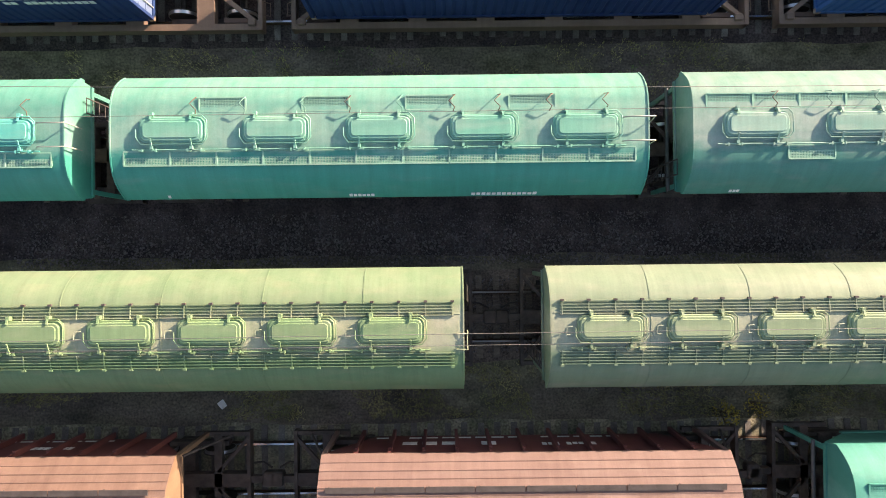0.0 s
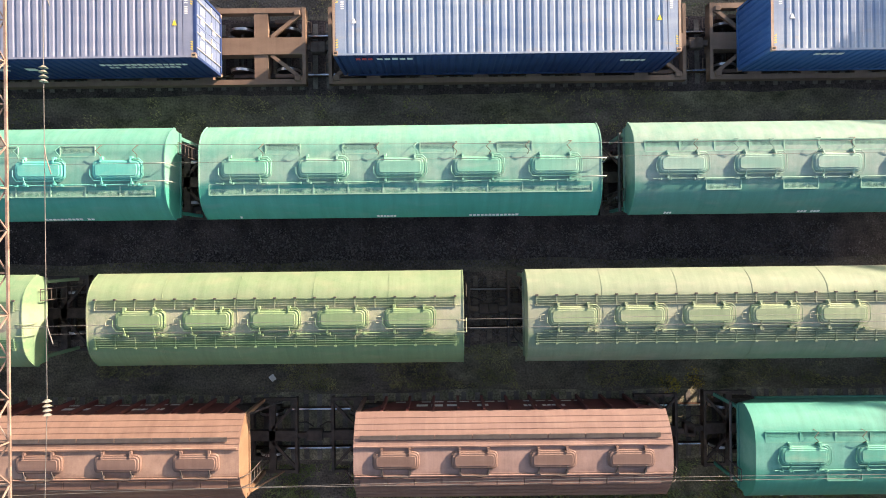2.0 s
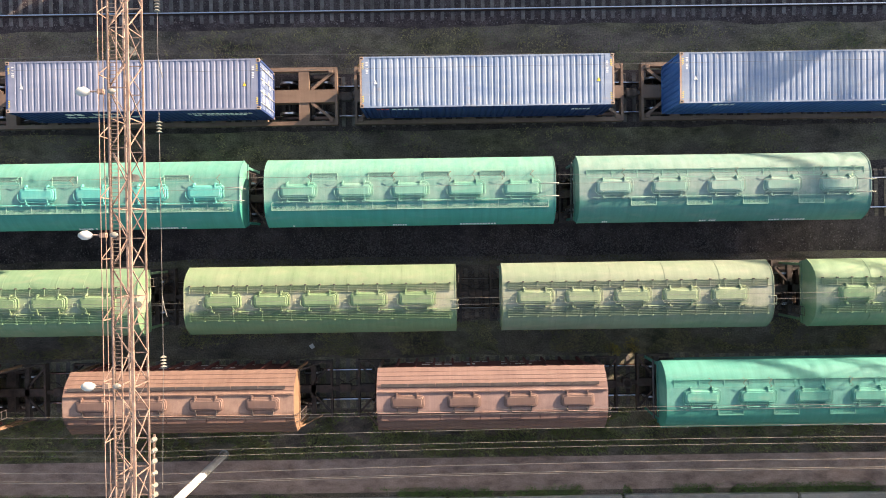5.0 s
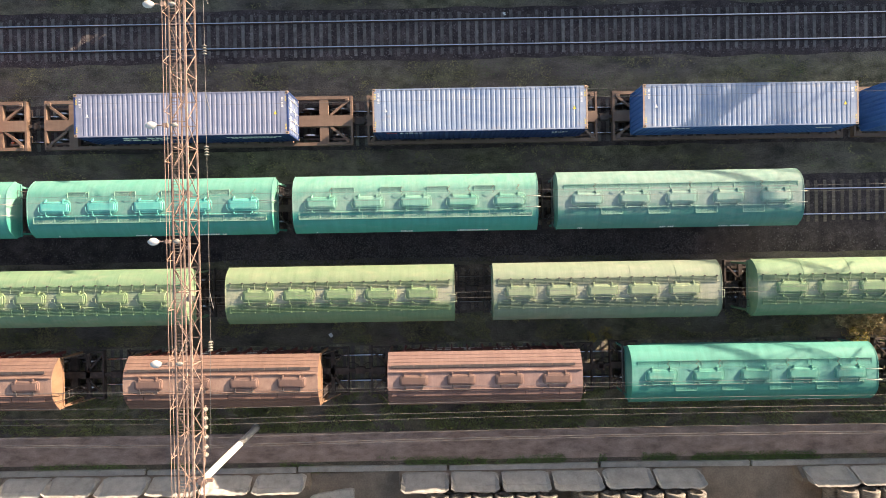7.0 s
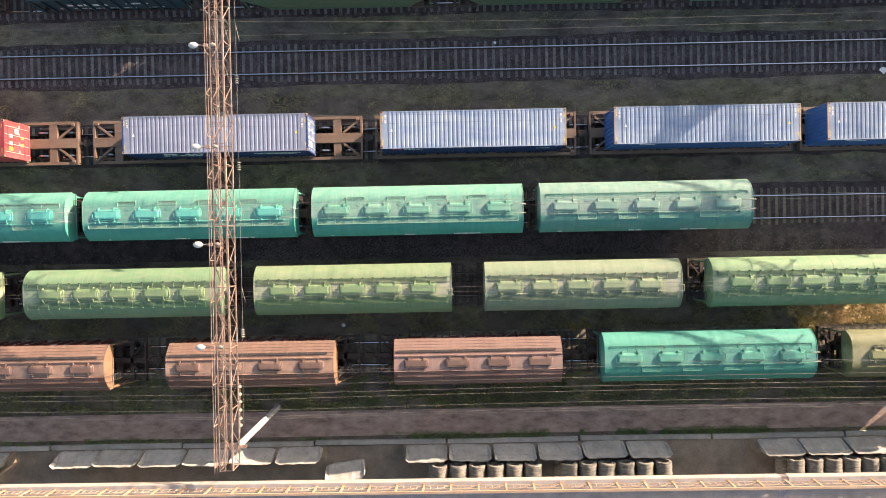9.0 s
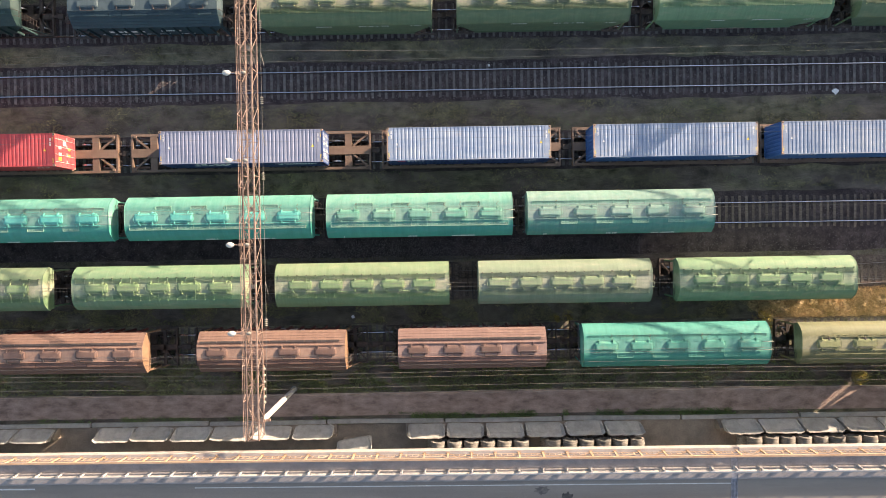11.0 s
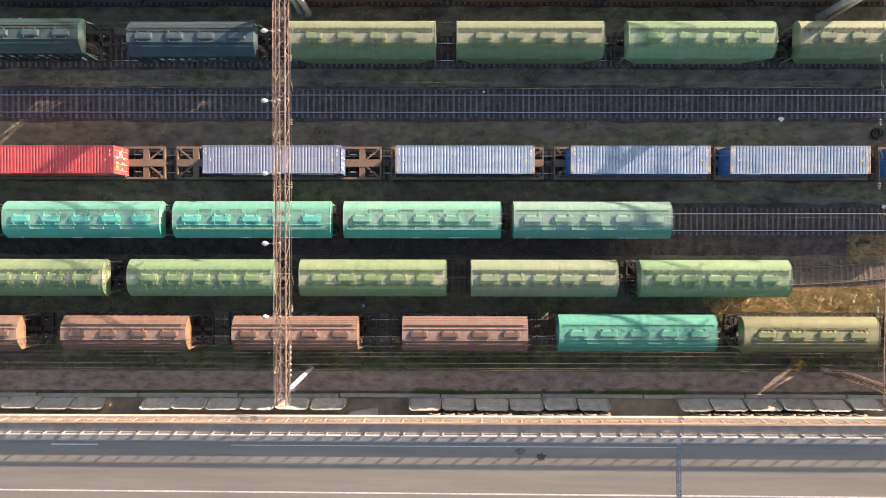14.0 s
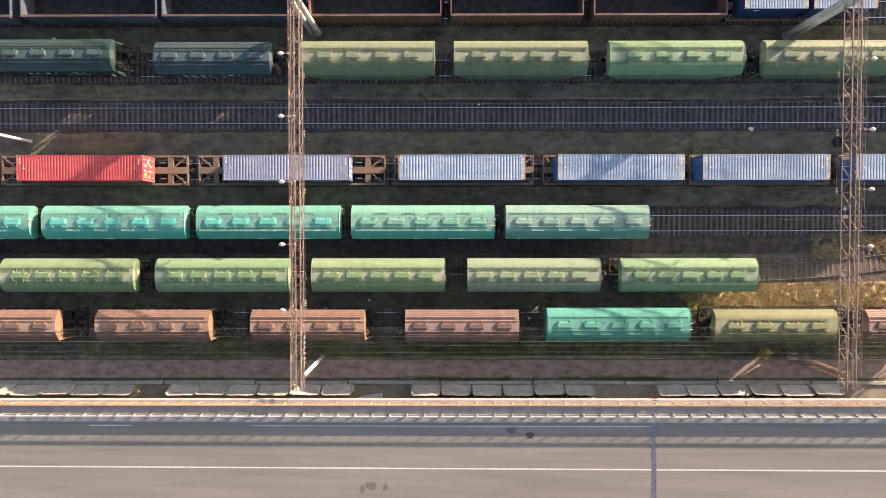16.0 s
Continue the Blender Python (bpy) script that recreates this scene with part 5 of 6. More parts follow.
def lattice_mast(x, y, h, label):
    m = thing("lattice_mast", label, "mast")
    for sx in (-1, 1):
        for sy in (-1, 1):
            l = Mesh()
            l.beam((x + sx * 0.42, y + sy * 0.3, 0), (x + sx * 0.25, y + sy * 0.25, h), 0.09)
            part("leg", l, GANTRY, m)
    n = 14
    for i in range(n):
        z0, z1 = h * i / n, h * (i + 1) / n
        k0, k1 = 0.42 - 0.17 * i / n, 0.42 - 0.17 * (i + 1) / n
        for sy in (-1, 1):
            d = Mesh()
            d.beam((x - k0, y + sy * 0.28, z0), (x + k1, y + sy * 0.28, z1), 0.045)
            d.beam((x - k0, y + sy * 0.28, z0), (x + k0, y + sy * 0.28, z0), 0.04)
            part("lacing", d, GANTRY, m)
        for sx in (-1, 1):
            d = Mesh()
            d.beam((x + sx * k0, y - 0.28, z0), (x + sx * k1, y + 0.28, z1), 0.045)
            part("lacing", d, GANTRY, m)
    f = Mesh()
    f.box(x - 0.55, x + 0.55, y - 0.42, y + 0.42, 0, 0.06)
    part("footing", f, CONCRETE, m)


pole(-42.1, 13.6, WHITE_POLE, "pale round lamp pole beside the container train", 0.16, 0.12, 9.5)
lattice_mast(36.4, -8.7, 8.75, "rusty steel lattice mast under the gantry end")


def yard_lamp(xa, y, z, s, label):
    """Luminaire pair on an arm across the gantry. s: side of the first head."""
    l = thing("gantry_lamp", label, "lamp", "yard lamps on the gantry")
    a = Mesh()
    a.tube([(xa - 0.45 * s * -1, y, z), (xa, y, z + 0.02), (xa + 0.55 * s, y, z + 0.05)], 0.035, 6)
    a.box(xa + 0.12 * s - 0.11, xa + 0.12 * s + 0.11, y - 0.09, y + 0.09, z - 0.08, z + 0.1)
    part("arm", a, GANTRY, l)
    for d, k in ((0.78, 0.85), (-0.30, 0.5)):
        hd = Mesh()
        c = Vector((xa + d * s, y, z + 0.06))
        ax = 1 if d > 0 else -1
        prof = [(-0.06, 0.06), (0.05, 0.15), (0.2, 0.215), (0.4, 0.20), (0.54, 0.11), (0.6, 0.03)]
        n = 10
        rings = [[(c.x + ax * s * k * (u - 0.27), c.y + k * r * math.cos(2 * math.pi * j / n), c.z + 0.8 * k * r * math.sin(2 * math.pi * j / n)) for j in range(n)] for u, r in prof]
        hd.add([p for r in rings for p in r], [(i * n + j, i * n + (j + 1) % n, (i + 1) * n + (j + 1) % n, (i + 1) * n + j) for i in range(len(prof) - 1) for j in range(n)], True)
        hd.add(rings[0], [list(range(n))])
        hd.add(rings[-1], [list(reversed(range(n)))])
        part("lamp_head", hd, LAMP if k > 0.6 else PORCELAIN, l, "white oval lamp head" if k > 0.6 else "small grey lamp head")


for y in (19.55, 14.2, 8.6, 3.2, -2.5):
    yard_lamp(-12.75, y, 10.45, -1, "twin white oval yard lamp on the gantry handrail")
for y in (19.0, 13.0, 7.9, 3.0):
    yard_lamp(36.3, y, 10.45, 1, "twin white oval yard lamp on the far gantry")


# ---- overhead wires ----
def insulator(p, q, label="string of grey porcelain insulator discs"):
    p, q = Vector(p), Vector(q)
    s = thing("insulator", label, "insulator", "insulator strings")
    r = Mesh()
    r.tube([p, q], 0.018, 6)
    part("rod", r, WIRE, s)
    d = (q - p).normalized()
    n = 4
    for i in range(n):
        c = p + (q - p) * (0.2 + 0.6 * i / (n - 1))
        m = Mesh()
        m.tube([c - d * 0.03, c + d * 0.005, c + d * 0.04], 0.14, 12, 0.05)
        part("disc", m, PORCELAIN, s)


def wire(pts, r, label, name="overhead_wire"):
    m = Mesh()
    m.tube(pts, r, 5)
    alone(name, m, WIRE, label, "wire", "overhead wires", "structure")


def sag(x0, x1, y, z, dip, n=16, y1=None):
    y1 = y if y1 is None else y1
    return [(x0 + (x1 - x0) * i / n, y + (y1 - y) * i / n, z - 4 * dip * (i / n) * (1 - i / n)) for i in range(n + 1)]


for k, y in enumerate((0.05, 5.3, 10.5, 16.1, 21.0, -4.8)):
    for x0, x1 in ((-61.4, -12.45), (-12.45, 35.98), (35.98, 84.4)):
        wire(sag(x0, x1, y - 0.10, 6.55, 0.05, y1=y + 0.10), 0.0065, "contact wire strung above the track")
        wire(sag(x0, x1, y + 0.30, 7.9, 0.9), 0.0065, "sagging messenger wire above the track")
for y, z in ((-5.3, 7.9), (-5.75, 8.2), (-6.2, 7.6), (-6.7, 8.2), (-7.2, 7.8), (-7.5, 7.2)):
    for x0, x1 in ((-61.4, -11.9), (-11.9, 36.6), (36.6, 85.0)):
        wire(sag(x0, x1, y, z, 0.7), 0.009, "thin power line along the railway edge")
for xg in (-12.45, 36.5):
    wire([(xg, -7.8, 6.9), (xg, -2.1, 6.6), (xg, 8.0, 6.6), (xg, 13.5, 6.6), (xg, 24.0, 6.9)], 0.012, "cross span wire between the gantry poles", "cross_wire")
    for y in (-2.3, 8.0, 13.3, 18.6):
        insulator((xg, y - 0.35, 6.6), (xg, y + 0.35, 6.6))
    for y in (0.05, 5.3, 10.5, 16.1, 21.0):
        insulator((xg - 0.3, y + 0.3, 8.75), (xg - 0.3, y + 0.3, 7.9))
        wire([(xg, y + 0.5, 6.6), (xg + 0.12, y + 0.1, 6.72), (xg + 0.2, y - 0.4, 6.6)], 0.02, "registration arm steadying the contact wire", "registration_arm")
    br = thing("insulator_bracket", "rusty bracket with porcelain line insulators", "bracket", "line brackets")
    m = Mesh()
    m.beam((xg + 0.2, -5.1, 8.0), (xg + 0.2, -8.0, 8.2), 0.07)
    m.beam((xg + 0.2, -8.0, 8.2), (xg - 0.2, -8.6, 7.4), 0.06)
    part("arm", m, GANTRY, br)
    for i, y in enumerate((-5.3, -5.75, -6.2, -6.7, -7.2, -7.6)):
        m = Mesh()
        m.tube([(xg + 0.2, y, 8.0), (xg + 0.2, y, 8.12), (xg + 0.2, y, 8.26)], 0.13, 10, 0.07)
        part("line_insulator", m, PORCELAIN, br)


# ---- south edge: kerb beams, leaning slabs, wire coils ----
def slab_mesh(L, seed):
    """A concrete slab that leans up to the south, with chipped rounded corners and a thick upper lip."""
    rnd = random.Random(seed)
    m = Mesh()
    nx, th = 12, 0.22
    v = []
    for i in range(nx + 1):
        u = 2 * i / nx - 1
        x = (L / 2 - 0.04) * u
        e = max(0.0, abs(u) - 0.82) / 0.18
        cut = 0.16 * e * e * rnd.uniform(0.6, 1.3)
        n0, s0 = rnd.uniform(-0.025, 0.025) - 0.7 * cut, rnd.uniform(-0.03, 0.03) + cut
        dz = rnd.uniform(-0.012, 0.012)
        for y, z in ((n0, 0.0), (0.03 + n0, th - 0.04), (n0 - 0.03, th + dz), (-0.48 + s0, th + 0.62 + dz), (-0.55 + s0, th + 0.68), (-0.68 + s0, th + 1.12), (-0.76 + s0, th + 1.15), (-0.83 + s0, th + 0.50)):
            v.append((x, y, z))
    k = 8
    m.add(v, [(i * k + j, i * k + (j + 1) % k, (i + 1) * k + (j + 1) % k, (i + 1) * k + j) for i in range(nx) for j in range(k)])
    return m.add(v[:k] + v[-k:], [list(reversed(range(k))), [k + j for j in range(k)]])


SLABS = [(-45.2, 3.0), (-42.1, 3.0), (-39.0, 3.0), (-35.9, 3.05), (-32.85, 2.9), (-26.35, 2.9), (-23.3, 3.05), (-20.15, 3.05), (-16.95, 3.1), (-13.75, 3.0), (-10.45, 3.2), (-1.45, 3.0), (1.65, 3.02), (4.78, 3.02), (7.95, 3.1), (11.1, 3.08), (14.25, 3.02), (23.55, 2.85), (26.65, 3.1), (29.8, 3.1), (33.0, 3.05), (36.15, 3.05), (39.3, 3.0)]
for i, (x, L) in enumerate(SLABS):
    ob = alone("concrete_slab", slab_mesh(L, i), CONCRETE, "weathered grey concrete slab leaning on a bank", "slab", "leaning concrete slabs")
    q = random.Random(i)
    ob.matrix_basis = pose(x, -11.44 + q.uniform(-0.05, 0.05), 0.45 + q.uniform(-0.05, 0.05), q.uniform(-2, 2), q.uniform(-1, 1), q.uniform(-1.6, 1.6))
ob = alone("concrete_slab", slab_mesh(2.9, 77), CONCRETE, "loose concrete slab lying askew on the ground", "slab", "leaning concrete slabs")
ob.matrix_basis = pose(-7.3, -12.45, 0.68, 12, 0, 10)
bank = Mesh()
for x0, x1 in ((-46.8, -31.3), (-28, -8.7), (-3.1, 15.9), (21.9, 41)):
    bank.prism([(-11.43, 0.0), (-11.48, 0.4), (-12.00, 0.98), (-12.28, 0.9), (-12.31, 0.0)], x0, x1)
bank.prism([(-12.55, 0.0), (-12.65, 0.6), (-13.1, 0.95), (-13.2, 0.0)], -8.2, -6.4)
alone("bank", bank, YARD, "low earth bank under the leaning slabs", "bank", kind="structure")

# Unseen wall added to the north so low sun stays off the ground.
wl = Mesh()
wl.box(-120, 120, 33.2, 33.5, 0, 4.6)
alone("wall_north", wl, CONCRETE, "unseen plain grey wall added to block low sun behind the tracks", "wall", kind="structure")

x = -56.0
for i in range(12):
    k = Mesh()
    k.pad(-4.70, 4.70, -0.17, 0.17, -0.05, 0.22, 0.03, 0.025, 2)
    ob = alone("kerb_beam", k, CONCRETE, "long grey concrete kerb beam beside the path", "kerb", "kerb beams")
    ob.matrix_basis = pose(x + 3.4, -11.33 + 0.04 * (i % 2), 0, 0, 0, random.Random(i + 50).uniform(-0.35, 0.35))
    x += 9.56


def coil_thing(x, y, z, i):
    m = Mesh()
    n, rings = 20, 22
    rnd = random.Random(i * 7 + 1)
    r0 = 0.58 + rnd.uniform(-0.03, 0.03)
    v = []
    for a in range(rings + 1):
        r = r0 + (0.022 if a % 2 else -0.022) + rnd.uniform(-0.02, 0.02)
        for j in range(n):
            t = 2 * math.pi * j / n
            v.append((r * math.cos(t), -1.6 * a / rings, r * math.sin(t)))
    m.add(v, [(a * n + j, (a + 1) * n + j, (a + 1) * n + (j + 1) % n, a * n + (j + 1) % n) for a in range(rings) for j in range(n)], True)
    inner = [(0.66 * p[0], p[1], 0.66 * p[2]) for p in v[:n]]
    deep = [(0.6 * p[0], -1.5, 0.6 * p[2]) for p in v[:n]]
    m.add(v[:n] + inner + deep, [(j, (j + 1) % n, n + (j + 1) % n, n + j) for j in range(n)] + [(n + j, n + (j + 1) % n, 2 * n + (j + 1) % n, 2 * n + j) for j in range(n)])
    m.add(v[-n:], [list(range(n))])
    ob = alone("wire_coil", m, COIL, "dark ribbed wire coil lying in a stacked row", "coil", "stacked wire coils")
    ob.matrix_basis = pose(x, y, z, 0, 0, rnd.uniform(-2, 2))


i = 0
for xs in ([-0.55 + 1.31 * k for k in range(6)] + [8.5 + 1.32 * k for k in range(6)], [24.3 + 1.29 * k for k in range(12)]):
    for x in xs:
        coil_thing(x - 0.3, -12.58, 0.60, i)
        coil_thing(x, -12.50, 1.60, i + 1)
        i += 2


# ---- bridge ----
# built level and straight, then turned as a whole: the deck climbs to the east and runs a little askew of the tracks
BX0, BX1, BY0, BZ = -95.0, 95.0, -26.0, 9.46
BRIDGE_POSE = pose(0, 0, BZ, 0, -2.33, 0.64)


def bridge():
    br = thing("road_bridge", "long road bridge deck of pale asphalt over the yard edge", "bridge", kind="structure")
    for a, b in ((BX0, 18.40), (18.82, BX1)):
        m = Mesh()
        m.box(a, b, BY0, -12.62, -0.9, 0)
        part("deck", m, DECK, br, "sun bleached asphalt road deck")
        m = Mesh()
        m.prism([(-11.55, -0.6), (-11.0, -0.1), (-11.0, 0.12), (-12.60, 0.12), (-12.62, 0.10), (-12.62, -0.9)], a, b)
        part("footway", m, WALK, br, "raised grey footway beside the barrier")
        m = Mesh()
        m.prism([(-10.50, -0.12), (-10.47, -0.09), (-10.47, 0.33), (-10.50, 0.36), (-10.99, 0.36), (-11.02, 0.33), (-11.02, -0.12)], a, b)
        part("cornice", m, CORNICE, br, "pale concrete edge beam")
        m = Mesh()
        m.box(a, b, -11.90, -11.82, 0.124, 0.20)
        part("upstand", m, CORNICE, br, "low pale concrete upstand")
    m = Mesh()
    m.box(18.40, 18.82, BY0, -12.62, -0.9, -0.02)
    m.box(18.40, 18.82, -12.62, -11.03, -0.1, 0.10)
    m.box(18.40, 18.82, -11.01, -10.49, -0.1, 0.30)
    j = part("expansion_joint", m, JOINT, br, "steel expansion joint across the deck")
    for x in (18.44, 18.61, 18.78):
        m = Mesh()
        m.box(x - 0.03, x + 0.03, BY0, -12.5, -0.02, 0.012)
        part("joint_edge", m, JOINT, j)
    for y, w, a, b in ((-16.73, 0.12, BX0, 18.39), (-16.73, 0.12, 18.83, BX1), (-12.93, 0.10, -46, -41), (-12.93, 0.10, -32, -28.1), (-12.93, 0.06, -17, 18.39), (-20.5, 0.14, BX0, BX1)):
        m = Mesh()
        m.box(a, b, y - w / 2, y + w / 2, 0, 0.005)
        part("road_line", m, LINE, br, "worn white painted line")
    for x, y, r, q, s, mt in ((-6.3, -18.35, 0.5, 1.25, 1, PATCH), (-7.1, -18.6, 0.5, 0.6, 5, PATCH), (-5.0, -18.45, 0.45, 0.7, 6, PATCH), (-7.7, -20.3, 0.7, 0.9, 4, PATCH), (7.85, -13.75, 0.40, 1.2, 2, TAR), (6.2, -13.3, 0.35, 1.7, 7, PATCH)):
        m = Mesh()
        n = 34
        ring = []
        for k in range(n):
            ca, sa = math.cos(6.283 * k / n), math.sin(6.283 * k / n)
            g = 0.75 + 0.4 * noise.noise((s, 2 * ca, 2 * sa)) + 0.25 * noise.noise((s, 6 * ca, 6 * sa))
            ring.append((x + r * q * g * ca, y + r * g * sa, 0.004 + 0.0005 * s))
        m.add(ring, [list(range(n))])
        part("tar_patch", m, mt, br, "dark patched stain on the asphalt")
    for x in (-78, -52, -26, 0.6, 19.07, 45, 72):
        m = Mesh()
        m.box(x - 0.6, x + 0.6, -24.5, -15.5, -15, -1.6)
        m.box(x - 0.8, x + 0.8, -25.5, -13.5, -1.6, -0.9)
        part("pier", m, CONCRETE, br)
    br.matrix_basis = BRIDGE_POSE
    return br


bridge()
PITCH = 1.541


def railing(y, z, mat, label):
    """Orange railing: posts, a broad handrail and thin bars between."""
    run = thing("bridge_railing", label, "railing", kind="structure")
    for zz, w, h in ((z + 1.03, 0.13, 0.10), (z + 0.58, 0.03, 0.035), (z + 0.14, 0.03, 0.035)):
        t = Mesh()
        t.box(BX0, BX1, y - w / 2, y + w / 2, zz - h / 2, zz + h / 2)
        part("pipe", t, mat, run)
    p, q, b = Mesh(), Mesh(), Mesh()
    p.box(-0.055, 0.055, y - 0.04, y + 0.04, z + 0.02, z + 0.98)
    p.box(-0.11, 0.11, y - 0.10, y + 0.10, z, z + 0.02)
    for a0, a1 in ((0.06, PITCH / 2), (PITCH - 0.06, PITCH / 2)):
        q.beam((a0, y, z + 0.15), (a1, y, z + 0.57), 0.022)
    b.box(-0.014, 0.014, y - 0.014, y + 0.014, z + 0.15, z + 0.57)
    pm, qm, bm = shared("post", p, mat), shared("diagonal_bar", q, mat), shared("baluster", b, mat)
    x = -30.69 - 9 * PITCH
    while x < 48:
        piece("post", pm, run, (x, 0, 0))
        piece("diagonal_bar", qm, run, (x, 0, 0))
        for k in (1, 2, 3):
            piece("baluster", bm, run, (x + PITCH * k / 4, 0, 0))
        x += PITCH
    run.matrix_basis = BRIDGE_POSE


railing(-10.68, 0.36, ORANGE, "orange painted steel railing on the bridge edge")


def barrier(y, z):
    """White guard rail: a folded beam in front of upright posts."""
    b = thing("guard_barrier", "white steel guard barrier along the road edge", "barrier", kind="structure")
    prof = [(0.05, 0.22), (0.0, 0.22), (-0.08, 0.26), (-0.08, 0.31), (-0.02, 0.36), (-0.02, 0.40), (-0.08, 0.45), (-0.08, 0.50), (0.0, 0.55), (0.05, 0.55)]
    m = Mesh()
    m.prism([(y + a, z + c) for a, c in prof], BX0, BX1)
    part("beam", m, WHITE_PAINT, b, "folded white steel beam")
    p = Mesh()
    p.box(-0.06, 0.06, y + 0.05, y + 0.15, z + 0.015, z + 0.545)
    p.box(-0.13, 0.13, y + 0.0, y + 0.22, z, z + 0.015)
    pm = shared("post", p, WHITE_PAINT)
    x = -30.69 - 9 * PITCH
    while x < 48:
        piece("post", pm, b, (x, 0, 0))
        x += PITCH
    b.matrix_basis = BRIDGE_POSE


barrier(-11.95, 0.12)


# ---- tracks, stones and plants ----
for nm, yc in TRACKS.items():
    rail_line(nm, yc, SLEEPER_WOOD if nm in ("track_2", "track_3") else SLEEPER)


def stones():
    """Loose ballast stones scattered on the beds."""
    rnd = np.random.RandomState(4)
    v, f = [], []
    base = np.array([(1, 0, 0), (-1, 0, 0), (0, 1, 0), (0, -1, 0), (0, 0, 1)], float)
    tri = [(0, 2, 4), (2, 1, 4), (1, 3, 4), (3, 0, 4)]
    n = 0
    for y0, y1, x0, x1, cnt in ((1.75, 3.4, -14, 16, 9000), (1.7, 3.5, -40, 46, 5000), (14.6, 17.7, -42, 44, 9000), (4.2, 6.1, 20.5, 46, 700), (-1.2, 1.3, 0.3, 2.9, 500), (-1.2, 1.5, 31, 46, 1200), (12.0, 14.4, -42, 44, 2500)):
        for _ in range(cnt):
            r = rnd.uniform(0.018, 0.05)
            c = np.array((rnd.uniform(x0, x1), rnd.uniform(y0, y1), 0.035))
            a = rnd.uniform(0, 6.28)
            q = base * r * rnd.uniform(0.6, 1.4, (5, 3))
            q = np.stack([q[:, 0] * math.cos(a) - q[:, 1] * math.sin(a), q[:, 0] * math.sin(a) + q[:, 1] * math.cos(a), q[:, 2]], 1) + c
            v += q.tolist()
            f += [tuple(i + n for i in t) for t in tri]
            n += 5
    me = bpy.data.meshes.new("ballast_stones")
    me.from_pydata(v, [], f)
    me.materials.append(STONE)
    tagged(new("ballast_stones", me), "loose dark crushed stones between the tracks", "gravel", kind="stuff")


stones()


def blades(name, label, mat, zones, seed, h0, h1):
    """Tufts of narrow leaves scattered by a patchy noise."""
    rnd = np.random.RandomState(seed)
    v, f = [], []
    for x0, x1, y0, y1, cnt, thr in zones:
        for _ in range(cnt):
            x, y = rnd.uniform(x0, x1), rnd.uniform(y0, y1)
            if noise.noise((x * 0.45 + seed, y * 0.8, 1.7)) + 0.35 * noise.noise((x * 1.7, y * 1.9, seed)) < thr:
                continue
            for _ in range(3):
                a, h, t = rnd.uniform(0, 6.28), rnd.uniform(h0, h1), rnd.uniform(0.3, 0.9)
                px, py = x + rnd.normal(0, 0.05), y + rnd.normal(0, 0.05)
                w = rnd.uniform(0.008, 0.02)
                k = len(v)
                v += [(px - w * math.sin(a), py + w * math.cos(a), 0.0), (px + w * math.sin(a), py - w * math.cos(a), 0.0), (px + h * t * math.cos(a), py + h * t * math.sin(a), h)]
                f.append((k, k + 1, k + 2))
    me = bpy.data.meshes.new(name)
    me.from_pydata(v, [], f)
    me.materials.append(mat)
    tagged(new(name, me), label, "grass", kind="stuff")


blades("grass", "short grass beside the dirt path", GRASS, ((-42, 44, -8.9, -6.4, 20000, -0.2), (-16, 10, -8.9, -6.4, 6000, -0.1)), 3, 0.08, 0.24)
blades("grass", "short dull grass between the tracks", GRASS_DULL, ((-40, 44, -3.3, -1.6, 26000, 0.0), (-42, 44, 7.2, 9.0, 9000, 0.08), (-42, 44, 12.2, 14.4, 12000, 0.1), (-42, 44, 18.0, 19.6, 5000, 0.1), (-42, 44, 22.6, 25.0, 8000, 0.05)), 3, 0.04, 0.13)
blades("dry_grass", "sunlit dry yellow grass beside the curving track", GRASS_DRY, ((25.5, 52, -3.3, -1.0, 22000, -0.5), (38, 56, 1.4, 4.0, 9000, -0.3), (28, 42, -3.2, -1.4, 5000, -0.6)), 5, 0.10, 0.34)
blades("weeds", "dark green weeds along the kerb", LEAF_GREEN, ((-40, 44, -11.15, -10.75, 7000, 0.0), (-10, 26, -11.12, -10.6, 4500, 0.0), (-14, 16, -11.55, -11.45, 500, 0.1), (-42, 44, -8.8, -6.5, 2500, 0.25), (-42, 44, 12.4, 14.2, 2500, 0.3), (-42, 44, 22.7, 24.8, 2500, 0.2), (-42, 30, 7.4, 8.9, 1500, 0.3)), 8, 0.04, 0.14)


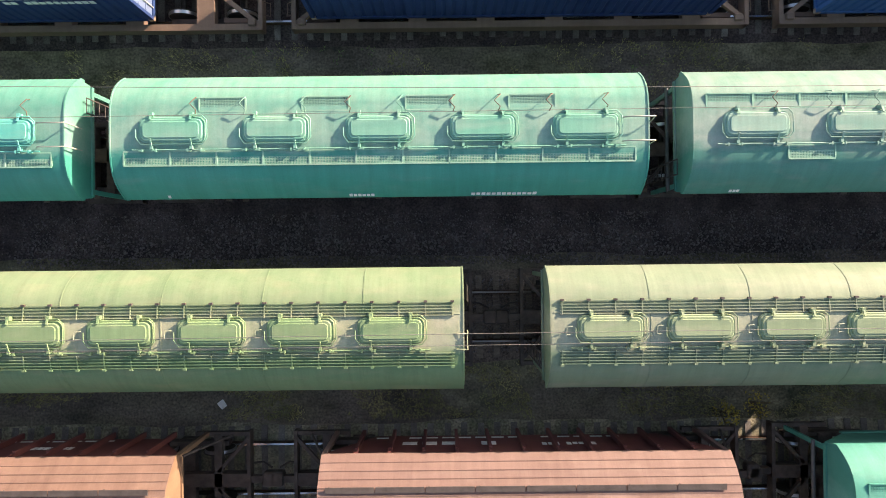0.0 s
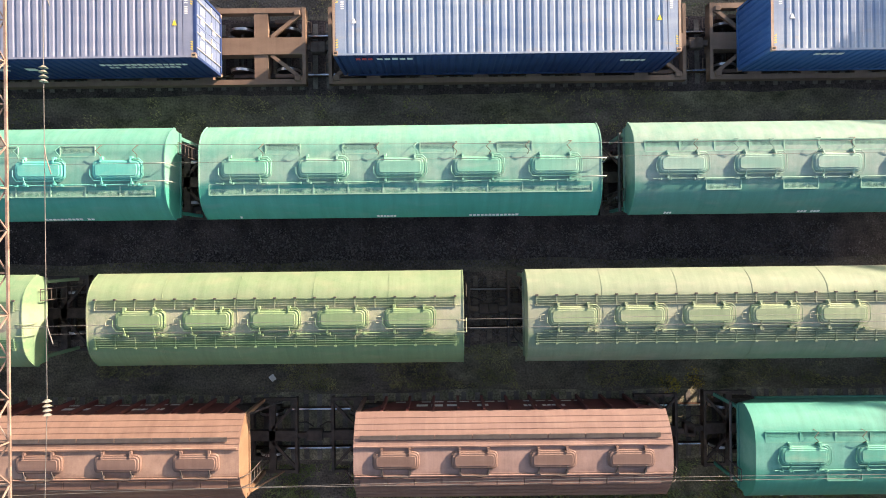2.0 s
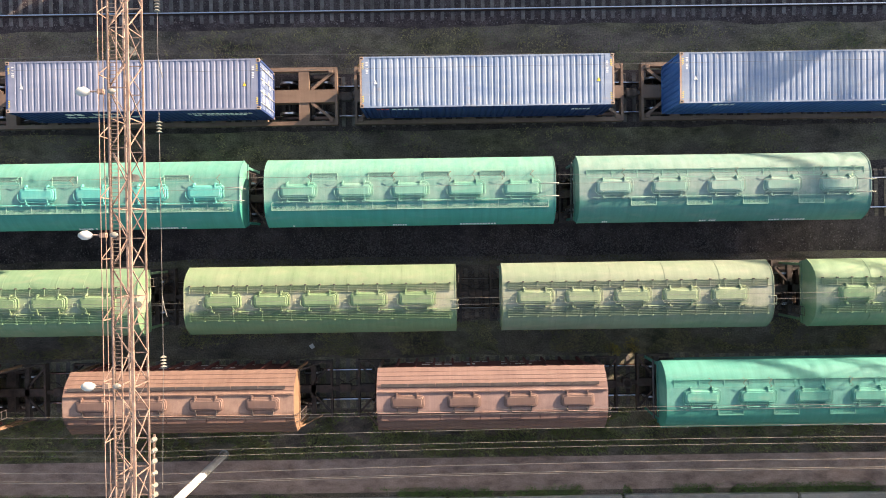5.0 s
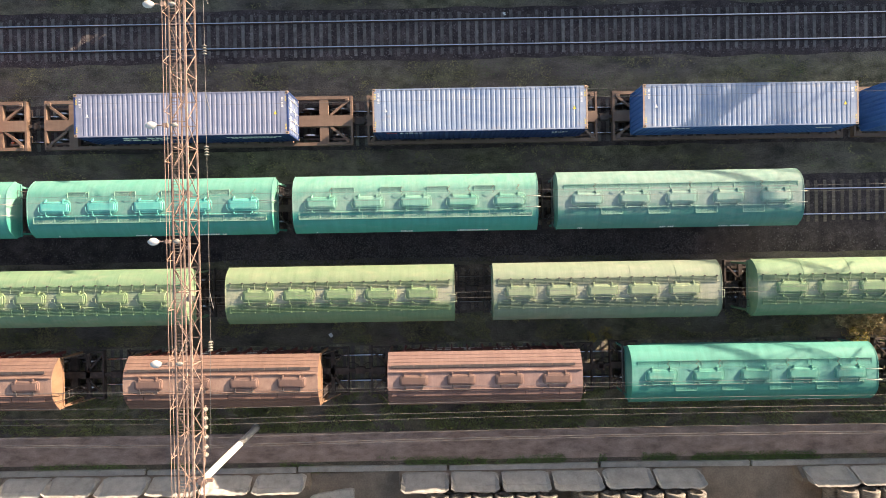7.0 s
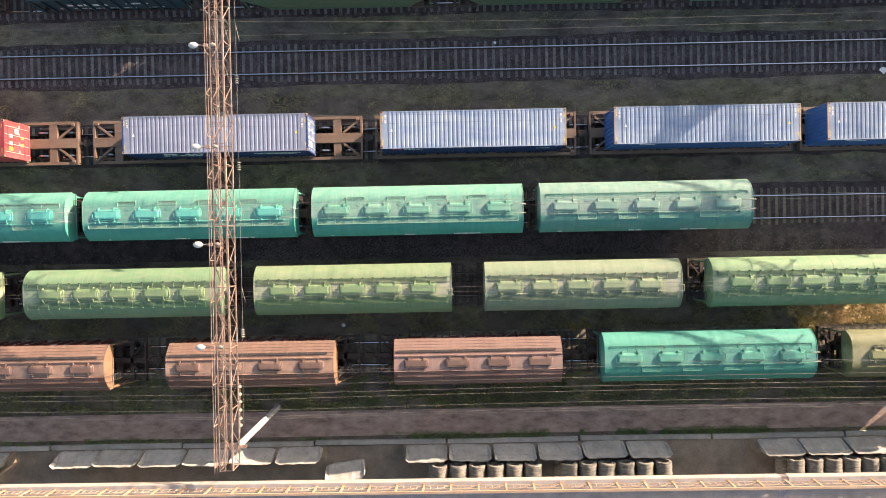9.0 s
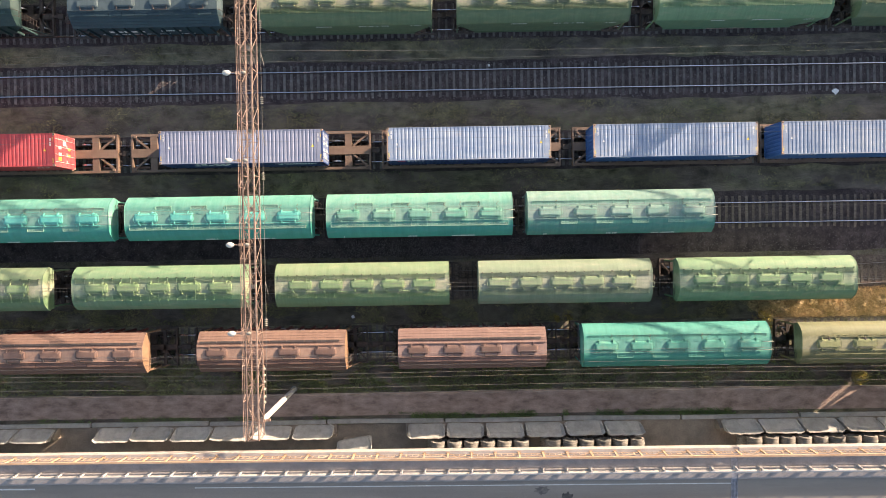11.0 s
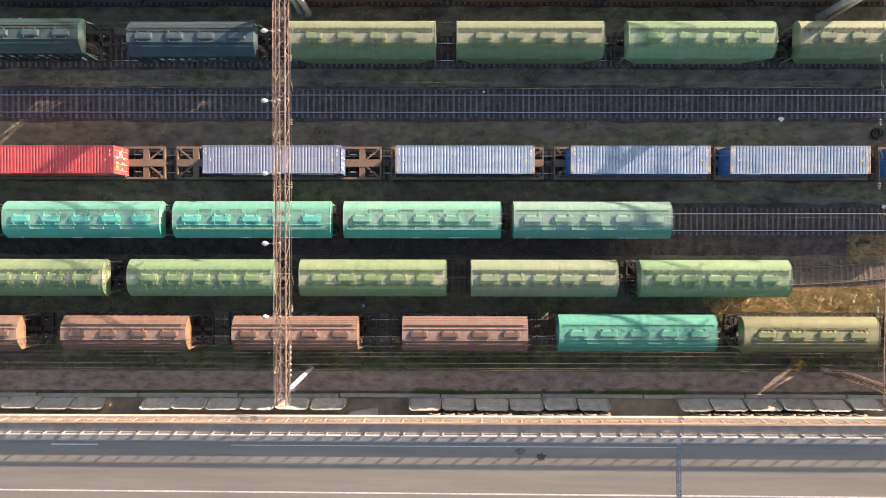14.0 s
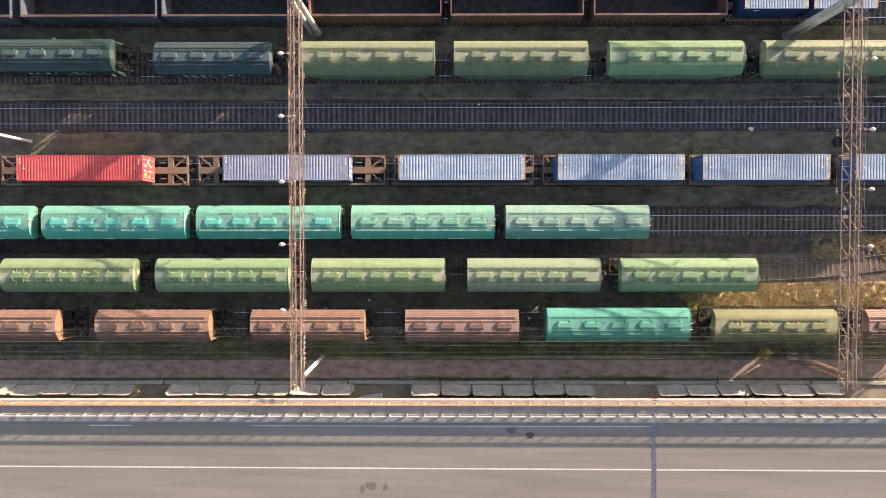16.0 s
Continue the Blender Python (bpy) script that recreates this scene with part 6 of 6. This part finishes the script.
def bush(x, y, r, h, n, mat, label, seed):
    rnd = random.Random(seed)
    b = thing("bush", label, "bush", "autumn bushes")
    s = Mesh()
    for i in range(7):
        a = rnd.uniform(0, 6.28)
        s.tube([(x, y, 0), (x + 0.4 * r * math.cos(a), y + 0.4 * r * math.sin(a), 0.55 * h), (x + 0.8 * r * math.cos(a), y + 0.8 * r * math.sin(a), 0.95 * h)], 0.018, 5, 0.005)
    part("stem", s, BARK, b)
    l = Mesh()
    for i in range(n):
        a, q, z = rnd.uniform(0, 6.28), r * math.sqrt(rnd.random()), h * rnd.uniform(0.25, 1.0)
        if noise.noise((q * math.cos(a) * 2 + seed, q * math.sin(a) * 2, z * 2)) < -0.12:
            continue
        c = Vector((x + q * math.cos(a), y + q * math.sin(a), z * (1 - 0.35 * (q / r) ** 2)))
        d = Vector((rnd.uniform(-1, 1), rnd.uniform(-1, 1), rnd.uniform(-0.6, 0.6))).normalized() * rnd.uniform(0.035, 0.07)
        e = d.cross((rnd.uniform(-1, 1), rnd.uniform(-1, 1), 1)).normalized() * 0.025
        l.add([c - d, c + e, c + d, c - e], [(0, 1, 2, 3)])
    part("leaves", l, mat, b, "small scattered leaves")


bush(25.55, -3.6, 0.8, 1.3, 700, LEAF_YELLOW, "yellow autumn bush between the wagons", 1)
bush(10.0, -2.9, 0.45, 0.9, 260, LEAF_YELLOW, "small yellow weed bush beside the wagon", 2)
bush(9.0, -3.2, 0.4, 1.0, 200, LEAF_YELLOW, "small yellow weed bush beside the wagon", 3)
bush(33.3, -8.2, 0.65, 1.0, 600, LEAF_YELLOW, "round yellow green bush by the path", 4)
bush(26.6, -2.7, 1.0, 0.8, 800, GRASS_DRY, "brown weed clump in the sun", 5)


def litter(x, y, sx, sy, rz, label):
    m = Mesh()
    v = [(sx * (i / 2 - 0.5), sy * (j / 2 - 0.5), 0.03 + 0.05 * ((i * 7 + j * 3) % 4) / 3) for i in range(3) for j in range(3)]
    m.add(v + [(p[0], p[1], p[2] - 0.012) for p in v], [(i * 3 + j, (i + 1) * 3 + j, (i + 1) * 3 + j + 1, i * 3 + j + 1) for i in range(2) for j in range(2)] + [(9 + i * 3 + j, 9 + i * 3 + j + 1, 9 + (i + 1) * 3 + j + 1, 9 + (i + 1) * 3 + j) for i in range(2) for j in range(2)])
    alone("litter", m, LITTER, label, "litter", "scraps of litter").matrix_basis = pose(x, y, 0.0, 0, 0, rz)


litter(-7.3, -2.8, 0.22, 0.26, 35, "white scrap of paper lying on the grass")
litter(31.8, 14.8, 0.42, 0.46, 50, "white plastic sheet scrap beside the track")
litter(-39.5, 24.0, 0.4, 0.4, 20, "white plastic scrap on the ground")
litter(-34.0, 4.0, 0.3, 0.25, 10, "small white scrap on the ballast")
litter(41.5, 6.6, 0.35, 0.3, 70, "small white scrap on the ballast")
litter(4.0, 17.3, 0.18, 0.2, 10, "small pale scrap on the track")

ty_m = Mesh()
for k in range(24):
    a, b = 2 * math.pi * k / 24, 2 * math.pi * (k + 1) / 24
    ty_m.beam((0.42 * math.cos(a), 0.42 * math.sin(a), 0.16), (0.42 * math.cos(b), 0.42 * math.sin(b), 0.16), 0.24, 0.22)
alone("tyre", ty_m, TYRE, "old black rubber tyre lying on the soil", "tyre").matrix_basis = pose(40.7, 13.4, 0)
